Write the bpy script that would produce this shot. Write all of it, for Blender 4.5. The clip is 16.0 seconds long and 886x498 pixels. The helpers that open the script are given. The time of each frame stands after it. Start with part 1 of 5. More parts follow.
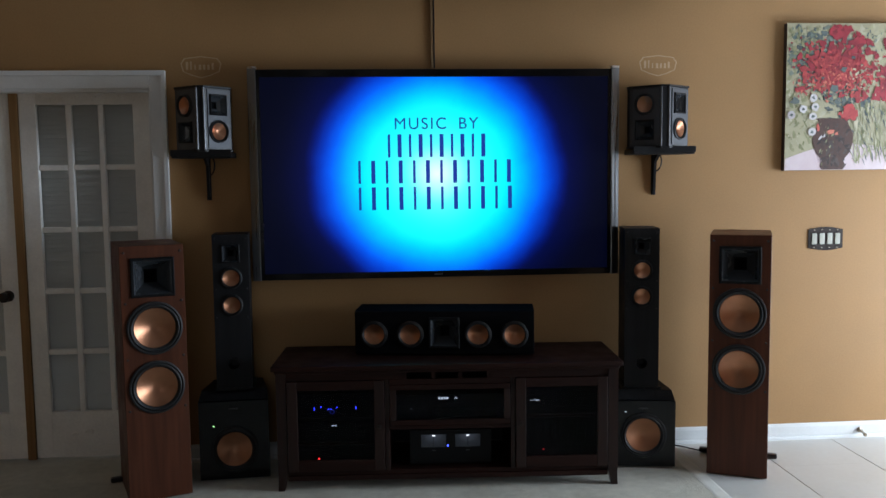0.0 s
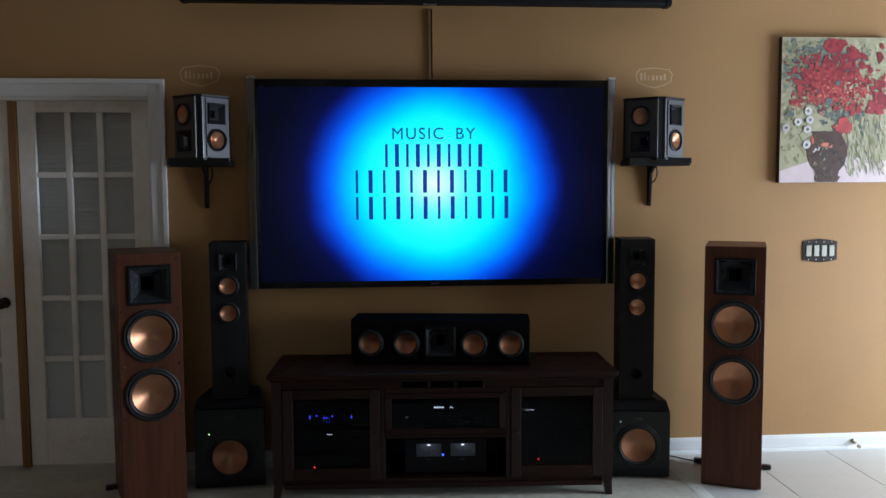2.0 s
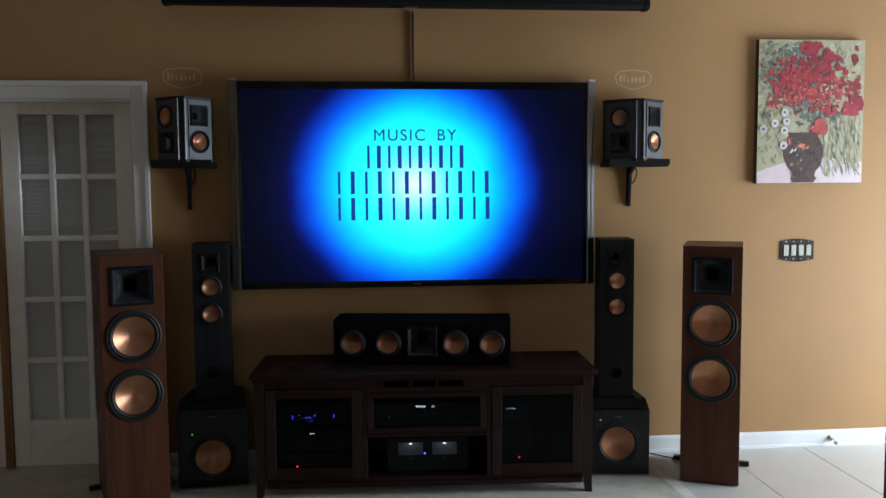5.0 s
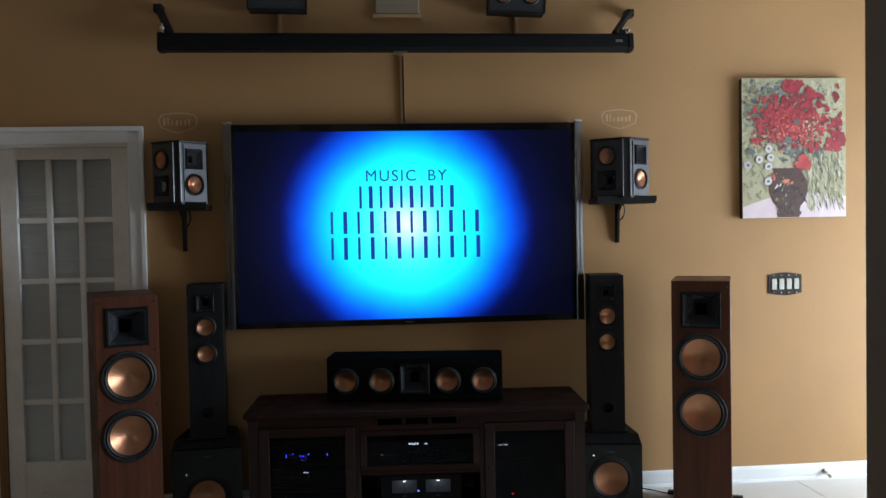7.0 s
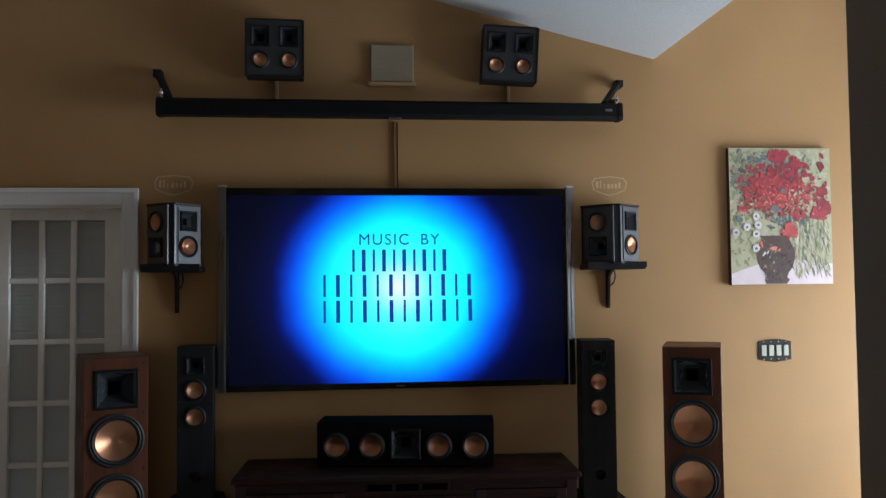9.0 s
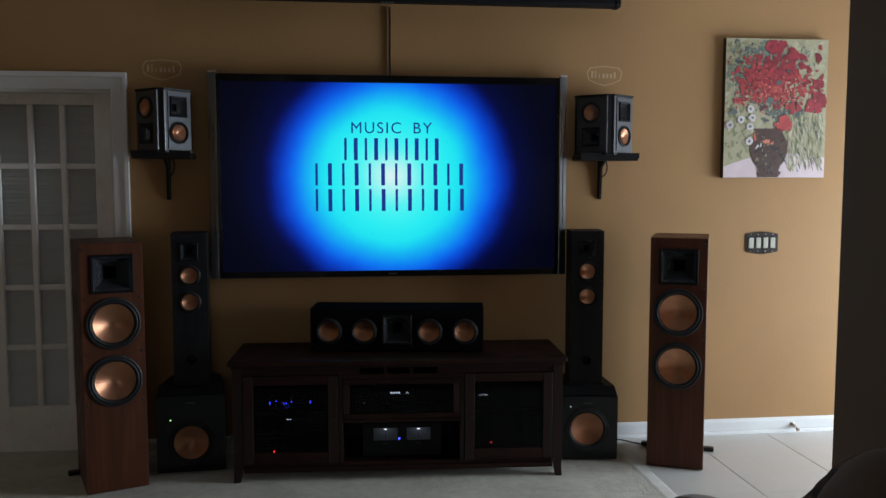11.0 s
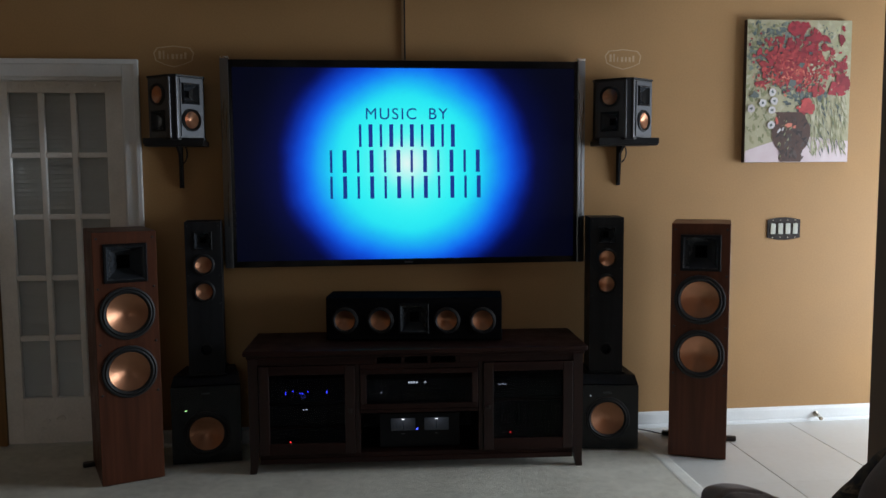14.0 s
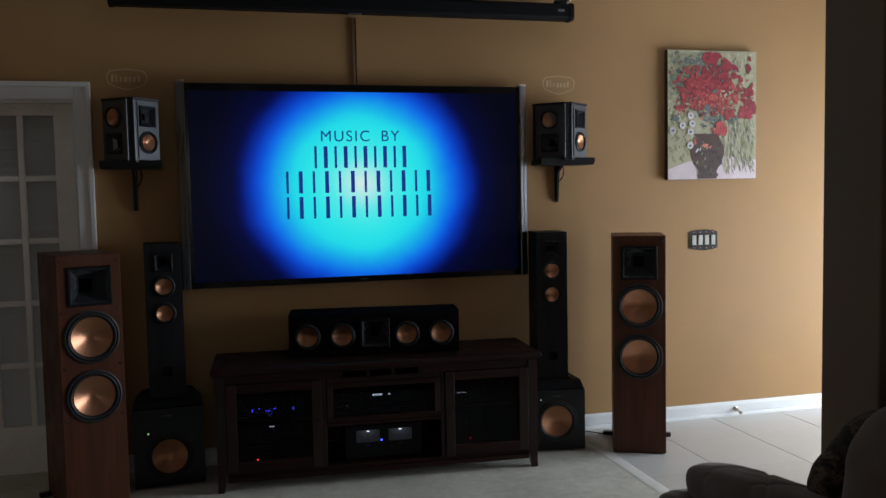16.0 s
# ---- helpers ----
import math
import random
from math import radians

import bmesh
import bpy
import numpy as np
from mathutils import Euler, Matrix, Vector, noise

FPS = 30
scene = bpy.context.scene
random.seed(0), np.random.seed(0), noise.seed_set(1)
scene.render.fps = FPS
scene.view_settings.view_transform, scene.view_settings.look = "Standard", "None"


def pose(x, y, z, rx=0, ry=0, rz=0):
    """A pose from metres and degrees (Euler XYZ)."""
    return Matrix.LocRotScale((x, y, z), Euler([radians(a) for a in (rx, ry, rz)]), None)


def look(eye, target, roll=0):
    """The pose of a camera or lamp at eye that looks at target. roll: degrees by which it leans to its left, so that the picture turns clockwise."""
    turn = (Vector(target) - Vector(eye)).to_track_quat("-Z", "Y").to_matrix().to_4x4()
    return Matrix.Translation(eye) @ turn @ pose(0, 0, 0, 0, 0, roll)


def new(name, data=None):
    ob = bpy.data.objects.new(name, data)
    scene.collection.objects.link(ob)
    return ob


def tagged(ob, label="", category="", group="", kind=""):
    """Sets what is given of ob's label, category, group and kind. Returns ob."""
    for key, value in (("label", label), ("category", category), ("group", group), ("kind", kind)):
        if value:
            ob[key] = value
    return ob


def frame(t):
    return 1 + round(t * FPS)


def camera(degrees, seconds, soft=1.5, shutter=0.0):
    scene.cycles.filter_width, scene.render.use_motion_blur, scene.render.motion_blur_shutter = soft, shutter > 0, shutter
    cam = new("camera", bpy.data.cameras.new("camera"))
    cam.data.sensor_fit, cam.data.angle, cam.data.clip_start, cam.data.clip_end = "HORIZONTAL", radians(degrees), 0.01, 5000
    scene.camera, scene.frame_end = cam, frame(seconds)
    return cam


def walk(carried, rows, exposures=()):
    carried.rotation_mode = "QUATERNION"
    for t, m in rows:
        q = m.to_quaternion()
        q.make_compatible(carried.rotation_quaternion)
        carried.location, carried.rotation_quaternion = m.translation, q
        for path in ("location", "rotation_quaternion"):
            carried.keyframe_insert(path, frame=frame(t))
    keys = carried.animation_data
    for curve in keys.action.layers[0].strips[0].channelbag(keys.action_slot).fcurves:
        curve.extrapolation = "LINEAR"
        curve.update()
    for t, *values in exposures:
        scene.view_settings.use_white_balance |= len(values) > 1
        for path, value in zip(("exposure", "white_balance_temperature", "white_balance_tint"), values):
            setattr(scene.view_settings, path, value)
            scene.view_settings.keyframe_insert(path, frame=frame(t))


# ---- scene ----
cam = camera(55.5, 16.0)
PATH = [
    (0, (0.005, 0.45, 1.537), (0.156, 2.436, 1.36), -0.7),
    (0.5, (0.005, 0.447, 1.538), (0.159, 2.435, 1.392), -0.5),
    (1, (-0.002, 0.448, 1.537), (0.161, 2.436, 1.399), -0.5),
    (1.5, (0.002, 0.442, 1.535), (0.163, 2.43, 1.388), -0.6),
    (2, (0.003, 0.433, 1.542), (0.163, 2.42, 1.386), -0.3),
    (2.5, (0.0, 0.421, 1.543), (0.172, 2.407, 1.384), 0.1),
    (3, (0.004, 0.408, 1.557), (0.188, 2.393, 1.39), -0.1),
    (3.5, (0.011, 0.402, 1.553), (0.202, 2.386, 1.39), -0.3),
    (6, (0.074, 0.373, 1.53), (0.256, 2.36, 1.391), -0.5),
    (6.5, (0.091, 0.356, 1.512), (0.271, 2.345, 1.401), -0.6),
    (7, (0.079, 0.32, 1.542), (0.266, 2.31, 1.48), -1.1),
    (7.5, (0.06, 0.293, 1.548), (0.267, 2.282, 1.6), -1.6),
    (7.7, (0.057, 0.293, 1.553), (0.267, 2.28, 1.646), -1.5),
    (8, (0.053, 0.292, 1.561), (0.267, 2.275, 1.707), -1.4),
    (8.2, (0.051, 0.297, 1.566), (0.264, 2.28, 1.728), -1.2),
    (8.5, (0.048, 0.303, 1.574), (0.264, 2.285, 1.728), -0.9),
    (8.7, (0.05, 0.301, 1.566), (0.266, 2.286, 1.698), -0.8),
    (9, (0.052, 0.297, 1.552), (0.27, 2.284, 1.637), -0.6),
    (9.5, (0.057, 0.284, 1.552), (0.28, 2.271, 1.565), -0.4),
    (10, (0.057, 0.279, 1.54), (0.295, 2.264, 1.485), -0.1),
    (12.5, (0.029, 0.298, 1.516), (0.256, 2.271, 1.279), -0.1),
    (13, (0.024, 0.314, 1.5), (0.246, 2.288, 1.266), -0.1),
    (13.5, (0.031, 0.341, 1.51), (0.238, 2.318, 1.29), -0.1),
    (14, (0.015, 0.353, 1.496), (0.229, 2.333, 1.312), -0.4),
    (14.5, (-0.138, 0.347, 1.495), (0.161, 2.318, 1.33), -1.6),
    (15, (-0.242, 0.331, 1.488), (0.142, 2.287, 1.325), -1.8),
    (15.5, (-0.299, 0.302, 1.483), (0.144, 2.247, 1.343), -1.2),
    (16, (-0.42, 0.229, 1.477), (0.075, 2.162, 1.345), -1.1),
]
EXPOSURES = [
    (0, 0.22, 6400, 11), (3.5, 0.12, 6350, 11), (6, 0.3, 6600, 10), (7, 0.36, 6550, 10), (8.5, 0.36, 6500, 10), (9, 0.28, 6500, 10), (9.5, -0.25, 6500, 11), (10, -0.2, 6550, 11),
    (12.5, -0.15, 6700, 12), (13.5, -0.15, 6750, 12), (14, -0.12, 6750, 12), (14.5, -0.05, 6750, 12), (15, -0.2, 6750, 12), (15.5, -0.25, 6700, 12), (16, -0.3, 6700, 12),
]
walk(cam, [(t, look(eye, target, roll)) for t, eye, target, roll in PATH], EXPOSURES)

# ---- world and light ----
world = bpy.data.worlds.new("world")
scene.world = world
world.use_nodes = True
wn = world.node_tree
sky = wn.nodes.new("ShaderNodeTexSky")
sky.sky_type, sky.sun_disc = "NISHITA", False
sky.sun_elevation, sky.sun_rotation = radians(40), radians(70)
wn.links.new(sky.outputs[0], wn.nodes["Background"].inputs[0])
wn.nodes["Background"].inputs[1].default_value = 0.06


def area_light(name, eye, target, sx, sy, watts, colour):
    """A rectangular lamp in a window's opening: hall daylight, or the added rear fill."""
    d = bpy.data.lights.new(name, "AREA")
    d.shape, d.size, d.size_y, d.energy, d.color = "RECTANGLE", sx, sy, watts, colour
    ob = new(name, d)
    ob.matrix_world = look(eye, target)
    return ob


area_light("hall_window_light", (4.74, 3.72, 1.0), (0, 3.72, 1.0), 1.9, 1.9, 172, (0.77, 0.91, 1.05))
# Added fill from behind the camera that lifts the doors and left side.
area_light("rear_fill_light", (-0.6, -2.92, 1.6), (-0.6, 0, 1.6), 2.0, 1.5, 6.8, (0.96, 0.95, 0.95))

# ---- materials ----


class Nodes:
    def __init__(self, name):
        self.m = bpy.data.materials.new(name)
        self.m.use_nodes = True
        self.t = self.m.node_tree
        self.b = self.t.nodes["Principled BSDF"]
        self.co = self.t.nodes.new("ShaderNodeTexCoord")

    def n(self, kind, **kw):
        node = self.t.nodes.new(kind)
        for k, v in kw.items():
            node.inputs[k].default_value = v
        return node

    def l(self, a, b):
        self.t.links.new(a, b)

    def noise(self, scale, detail=4, stretch=None):
        nz = self.n("ShaderNodeTexNoise", Scale=scale, Detail=detail)
        if stretch:
            mp = self.n("ShaderNodeMapping", Scale=stretch)
            self.l(self.co.outputs["Object"], mp.inputs[0])
            self.l(mp.outputs[0], nz.inputs["Vector"])
        else:
            self.l(self.co.outputs["Object"], nz.inputs["Vector"])
        return nz.outputs["Fac"]

    def ramp(self, fac, stops):
        r = self.n("ShaderNodeValToRGB")
        e = r.color_ramp.elements
        while len(e) < len(stops):
            e.new(0.5)
        for el, (p, c) in zip(e, stops):
            el.position, el.color = p, (*c, 1)
        self.l(fac, r.inputs[0])
        return r.outputs[0]

    def mix(self, fac, a, b, mode="MIX"):
        x = self.t.nodes.new("ShaderNodeMix")
        x.data_type, x.blend_type = "RGBA", mode
        for sock, v in ((x.inputs[0], fac), (x.inputs[6], a), (x.inputs[7], b)):
            if isinstance(v, (int, float)):
                sock.default_value = v
            elif isinstance(v, tuple):
                sock.default_value = (*v, 1)
            else:
                self.l(v, sock)
        return x.outputs[2]

    def bump(self, fac, strength, distance=0.002):
        b = self.n("ShaderNodeBump", Strength=strength, Distance=distance)
        self.l(fac, b.inputs["Height"])
        self.l(b.outputs[0], self.b.inputs["Normal"])


def mottled(name, colour, rough=0.5, metal=0.0, vary=0.15, scale=6.0, fine=120.0, bump=0.1, dist=0.001, rvary=0.1, stretch=None, coat=0.0, spec=0.5):
    """Base colour with variation at two scales, a fine relief and uneven gloss."""
    k = Nodes(name)
    c = Vector(colour)
    big = k.noise(scale, 5, stretch)
    small = k.noise(fine, 3, stretch)
    lo, hi = tuple(c * (1 - vary)), tuple(c * (1 + vary))
    col = k.ramp(big, [(0.3, lo), (0.7, hi)])
    col = k.mix(0.35, col, k.ramp(small, [(0.35, tuple(c * (1 - vary))), (0.65, tuple(c * (1 + vary)))]))
    k.l(col, k.b.inputs["Base Color"])
    rr = k.ramp(big, [(0.3, (max(0, rough - rvary),) * 3), (0.7, (min(1, rough + rvary),) * 3)])
    k.l(rr, k.b.inputs["Roughness"])
    k.b.inputs["Metallic"].default_value = metal
    k.b.inputs["Coat Weight"].default_value = coat
    k.b.inputs["Specular IOR Level"].default_value = spec
    if bump:
        k.bump(small, bump, dist)
    return k.m


def wood(name, dark, light, axis="z", rough=0.4, coat=0.15, spec=0.3):
    k = Nodes(name)
    st = {"x": (1.2, 26, 26), "z": (26, 26, 1.2)}[axis]
    grain = k.noise(1.6, 8, st)
    broad = k.noise(0.5, 3, st)
    col = k.ramp(grain, [(0.32, dark), (0.68, light)])
    col = k.mix(0.35, col, k.ramp(broad, [(0.35, dark), (0.65, light)]))
    k.l(col, k.b.inputs["Base Color"])
    k.l(k.ramp(k.noise(9), [(0.3, (rough - 0.08,) * 3), (0.7, (rough + 0.1,) * 3)]), k.b.inputs["Roughness"])
    k.b.inputs["Coat Weight"].default_value = coat
    k.b.inputs["Specular IOR Level"].default_value = spec
    k.bump(grain, 0.08, 0.0006)
    return k.m


def glow(name, colour, strength):
    k = Nodes(name)
    k.b.inputs["Base Color"].default_value = (0.01, 0.01, 0.01, 1)
    k.b.inputs["Emission Color"].default_value = (*colour, 1)
    k.b.inputs["Emission Strength"].default_value = strength
    return k.m


def glass(name, tint, rough=0.02):
    k = Nodes(name)
    k.b.inputs["Base Color"].default_value = (*tint, 1)
    k.b.inputs["Transmission Weight"].default_value = 1.0
    k.b.inputs["Roughness"].default_value = rough
    k.b.inputs["IOR"].default_value = 1.45
    return k.m


def thin_glass(name, tint):
    """Flat pane: tinted clear sheet with a mirror gloss that grows at flat angles."""
    k = Nodes(name)
    clear = k.t.nodes.new("ShaderNodeBsdfTransparent")
    clear.inputs["Color"].default_value = (*tint, 1)
    gloss = k.t.nodes.new("ShaderNodeBsdfGlossy")
    gloss.inputs["Roughness"].default_value = 0.03
    fres = k.t.nodes.new("ShaderNodeFresnel")
    fres.inputs["IOR"].default_value = 1.18
    both = k.t.nodes.new("ShaderNodeMixShader")
    k.l(fres.outputs[0], both.inputs[0])
    k.l(clear.outputs[0], both.inputs[1])
    k.l(gloss.outputs[0], both.inputs[2])
    k.l(both.outputs[0], k.t.nodes["Material Output"].inputs["Surface"])
    k.t.nodes.remove(k.b)
    return k.m


M_WALL = mottled("ochre_wall_paint", (0.372, 0.209, 0.088), 0.62, vary=0.105, scale=1.9, fine=110, bump=0.25, dist=0.0012, spec=0.3)
M_BROWN = mottled("brown_wall_paint", (0.235, 0.155, 0.105), 0.65, vary=0.08, scale=2, fine=260, bump=0.25, dist=0.0012, spec=0.3)
M_WHITE = mottled("white_trim_paint", (0.74, 0.74, 0.73), 0.42, vary=0.05, scale=7, fine=90, bump=0.06)
M_DOORPAINT = mottled("aged_white_door_paint", (0.84, 0.815, 0.78), 0.5, vary=0.09, scale=9, fine=70, bump=0.12)


def ceiling_material():
    k = Nodes("popcorn_ceiling_paint")
    v = k.n("ShaderNodeTexVoronoi", Scale=120.0)
    k.l(k.co.outputs["Object"], v.inputs["Vector"])
    nz = k.noise(140, 5)
    s = k.n("ShaderNodeMath")
    s.operation = "ADD"
    k.l(v.outputs["Distance"], s.inputs[0])
    k.l(nz, s.inputs[1])
    k.l(k.ramp(nz, [(0.3, (0.57, 0.58, 0.595)), (0.7, (0.71, 0.72, 0.73))]), k.b.inputs["Base Color"])
    k.b.inputs["Roughness"].default_value = 0.9
    k.bump(s.outputs[0], 0.4, 0.0032)
    return k.m


M_CEIL = ceiling_material()


def carpet_material():
    k = Nodes("beige_carpet_pile")
    a, b, c = k.noise(420, 3), k.noise(22, 5), k.noise(3.6, 5)
    col = k.mix(0.5, k.ramp(b, [(0.34, (0.358, 0.333, 0.253)), (0.66, (0.665, 0.632, 0.510))]), k.ramp(a, [(0.3, (0.381, 0.352, 0.270)), (0.7, (0.688, 0.644, 0.523))]))
    col = k.mix(0.4, col, k.ramp(c, [(0.34, (0.381, 0.357, 0.279)), (0.66, (0.665, 0.632, 0.532))]))
    k.l(col, k.b.inputs["Base Color"])
    k.b.inputs["Roughness"].default_value = 0.95
    k.b.inputs["Sheen Weight"].default_value = 0.3
    k.bump(k.mix(0.5, a, b), 0.8, 0.008)
    return k.m


M_CARPET = carpet_material()


def tile_material():
    k = Nodes("cream_floor_tile")
    a, b = k.noise(3.2, 6), k.noise(30, 4)
    info = k.n("ShaderNodeObjectInfo")
    col = k.ramp(a, [(0.3, (0.539, 0.522, 0.479)), (0.7, (0.609, 0.592, 0.552))])
    col = k.mix(0.3, col, k.ramp(b, [(0.3, (0.505, 0.487, 0.444)), (0.7, (0.609, 0.596, 0.566))]))
    col = k.mix(0.25, col, k.ramp(info.outputs["Random"], [(0.0, (0.487, 0.461, 0.418)), (1.0, (0.626, 0.609, 0.574))]))
    k.l(col, k.b.inputs["Base Color"])
    k.l(k.ramp(a, [(0.3, (0.34,) * 3), (0.7, (0.42,) * 3)]), k.b.inputs["Roughness"])
    k.bump(b, 0.02, 0.0006)
    return k.m


M_TILE = tile_material()
M_STRIP = mottled("pale_carpet_binding", (0.70, 0.68, 0.62), 0.9, vary=0.1, scale=15, fine=300, bump=0.3)
M_GROUT = mottled("tan_grout", (0.45, 0.40, 0.33), 0.9, vary=0.15, scale=12, fine=200)
M_CHERRY = wood("cherry_veneer", (0.056, 0.0170, 0.0085), (0.115, 0.037, 0.0175), "z", 0.45, 0.05, 0.22)
M_ESPRESSO = wood("espresso_stained_wood", (0.011, 0.0035, 0.0024), (0.027, 0.0082, 0.0054), "x", 0.5, 0.02, 0.16)
M_ESPRESSO_V = wood("espresso_stained_wood_upright", (0.011, 0.0035, 0.0024), (0.027, 0.0082, 0.0054), "z", 0.42, 0.06)
M_ASH = wood("black_ash_vinyl", (0.0055, 0.0057, 0.0070), (0.0155, 0.0155, 0.0175), "z", 0.55, 0.0, 0.2)
M_ASH_TOP = wood("black_ash_vinyl_lengthwise", (0.0035, 0.0035, 0.0045), (0.010, 0.0095, 0.0105), "x", 0.75, 0.0, 0.0)
M_CASE = mottled("black_powder_coat", (0.0045, 0.0045, 0.005), 0.6, vary=0.2, fine=300, bump=0.05, spec=0.15)
M_BLACK = mottled("black_satin_plastic", (0.007, 0.007, 0.008), 0.45, vary=0.2, fine=300, bump=0.05, spec=0.25)
M_GLOSS = mottled("black_gloss_plastic", (0.005, 0.005, 0.006), 0.18, vary=0.1, bump=0.0, spec=0.3)
M_RUBBER = mottled("black_rubber_surround", (0.010, 0.010, 0.011), 0.55, vary=0.2, bump=0.0)
M_FACE = mottled("matt_black_panel", (0.006, 0.006, 0.007), 0.5, vary=0.1, bump=0.0, spec=0.15)
# Near-black colour stands in for the shade deep inside the horns.
M_THROAT = mottled("throat_shade_black", (0.002, 0.002, 0.0025), 0.8, vary=0.2, bump=0.0, spec=0.05)
M_HORN = mottled("charcoal_horn_plastic", (0.042, 0.046, 0.052), 0.25, vary=0.2, bump=0.03)
M_DARKBAFFLE = mottled("dark_charcoal_plastic", (0.022, 0.023, 0.026), 0.45, vary=0.12, bump=0.03)
M_BAFFLE = mottled("brushed_charcoal_baffle", (0.055, 0.057, 0.063), 0.48, metal=0.45, vary=0.1, scale=4, fine=180, bump=0.05)
M_SILVER = mottled("brushed_silver_metal", (0.24, 0.245, 0.255), 0.34, metal=1.0, vary=0.06, scale=3, fine=200, bump=0.015, stretch=(30, 30, 1))
M_TRIM = mottled("satin_dark_trim", (0.09, 0.092, 0.098), 0.35, metal=0.6, bump=0.0)
M_METAL = mottled("dark_screw_metal", (0.05, 0.05, 0.055), 0.4, metal=0.8, bump=0.0)
M_NICKEL = mottled("dull_nickel", (0.42, 0.37, 0.30), 0.35, metal=1.0, vary=0.1, bump=0.0)
M_CHROME = mottled("polished_nickel", (0.8, 0.78, 0.75), 0.3, metal=1.0, vary=0.05, bump=0.0)
M_BRONZE = mottled("oil_rubbed_bronze", (0.035, 0.028, 0.025), 0.38, metal=0.7, vary=0.25, scale=20)
M_SWITCH = mottled("ivory_switch_plastic", (0.45, 0.445, 0.38), 0.35, vary=0.04, bump=0.0)
M_BAREWOOD = wood("bare_wood_edge", (0.20, 0.105, 0.040), (0.33, 0.19, 0.08), "z", 0.6, 0.0)
M_BLIND = mottled("pale_grey_blind_slat", (0.60, 0.61, 0.59), 0.55, vary=0.06, scale=5)
M_DARKROOM = mottled("grey_room_paint", (0.25, 0.25, 0.25), 0.8, vary=0.05)
M_PANE = glass("clear_pane", (0.97, 0.98, 0.98), 0.0)
M_SMOKE = thin_glass("smoked_cabinet_glass", (0.62, 0.62, 0.66))
M_CONDUIT = mottled("tan_painted_raceway", (0.42, 0.27, 0.14), 0.5, vary=0.08)
M_BOX = mottled("beige_cover_plastic", (0.27, 0.215, 0.145), 0.55, vary=0.08, scale=10)
M_DECAL = mottled("frosted_decal_vinyl", (0.54, 0.38, 0.23), 0.5, vary=0.12, scale=30)


def fabric(name, dark, light, sheen=0.4):
    k = Nodes(name)
    a, b = k.noise(520, 2), k.noise(7, 5)
    col = k.mix(0.5, k.ramp(b, [(0.3, dark), (0.7, light)]), k.ramp(a, [(0.35, dark), (0.65, light)]))
    k.l(col, k.b.inputs["Base Color"])
    k.b.inputs["Roughness"].default_value = 0.9
    k.b.inputs["Sheen Weight"].default_value = sheen
    k.bump(a, 0.4, 0.001)
    return k.m


M_SOFA = fabric("brown_microfibre", (0.110, 0.076, 0.060), (0.215, 0.150, 0.118), 0.25)


def brocade():
    k = Nodes("leaf_brocade")
    v = k.n("ShaderNodeTexVoronoi", Scale=20.0)
    nz = k.n("ShaderNodeTexNoise", Scale=14.0, Detail=5.0, Distortion=2.2)
    k.l(k.co.outputs["Object"], v.inputs["Vector"])
    k.l(k.co.outputs["Object"], nz.inputs["Vector"])
    col = k.ramp(nz.outputs["Fac"], [(0.40, (0.024, 0.017, 0.013)), (0.5, (0.085, 0.054, 0.030)), (0.56, (0.19, 0.125, 0.070)), (0.62, (0.05, 0.034, 0.023))])
    k.l(col, k.b.inputs["Base Color"])
    k.b.inputs["Roughness"].default_value = 0.85
    k.bump(nz.outputs["Fac"], 0.4, 0.004)
    return k.m


M_BROCADE = brocade()


def cone_metal(name, colour):
    k = Nodes(name)
    k.l(k.ramp(k.noise(14, 4), [(0.3, tuple(Vector(colour) * 0.88)), (0.7, tuple(Vector(colour) * 1.08))]), k.b.inputs["Base Color"])
    k.b.inputs["Metallic"].default_value = 0.85
    k.b.inputs["Roughness"].default_value = 0.34
    k.bump(k.noise(300, 2), 0.05, 0.0004)
    return k.m


M_COPPER = cone_metal("spun_copper_cone", (0.44, 0.205, 0.115))


def screen_material(name, strength):
    """The lit panel: a blue pool of light that fades to navy at the rim."""
    k = Nodes(name)
    mp = k.n("ShaderNodeMapping", Scale=(1.0, 1.0, 1.05))
    k.l(k.co.outputs["Object"], mp.inputs[0])
    ln = k.t.nodes.new("ShaderNodeVectorMath")
    ln.operation = "LENGTH"
    k.l(mp.outputs[0], ln.inputs[0])
    nz = k.noise(3.5, 3)
    s = k.n("ShaderNodeMath")
    s.operation = "MULTIPLY_ADD"
    k.l(nz, s.inputs[0])
    s.inputs[1].default_value = 0.06
    k.l(ln.outputs["Value"], s.inputs[2])
    col = k.ramp(s.outputs[0], [(0.0, (0.95, 1.0, 1.0)), (0.10, (0.45, 1.0, 1.0)), (0.20, (0.03, 1.0, 1.0)), (0.40, (0.001, 0.92, 1.0)), (0.49, (0.001, 0.42, 1.0)), (0.58, (0.001, 0.09, 1.0)), (0.67, (0.0007, 0.009, 0.22)), (0.74, (0.0005, 0.0012, 0.010)), (1.0, (0.0004, 0.0010, 0.007))])
    col.node.color_ramp.interpolation = "B_SPLINE"
    k.l(col, k.b.inputs["Emission Color"])
    k.b.inputs["Emission Strength"].default_value = strength
    k.b.inputs["Base Color"].default_value = (0.004, 0.004, 0.005, 1)
    k.b.inputs["Roughness"].default_value = 0.3
    k.b.inputs["Specular IOR Level"].default_value = 0.12
    return k.m


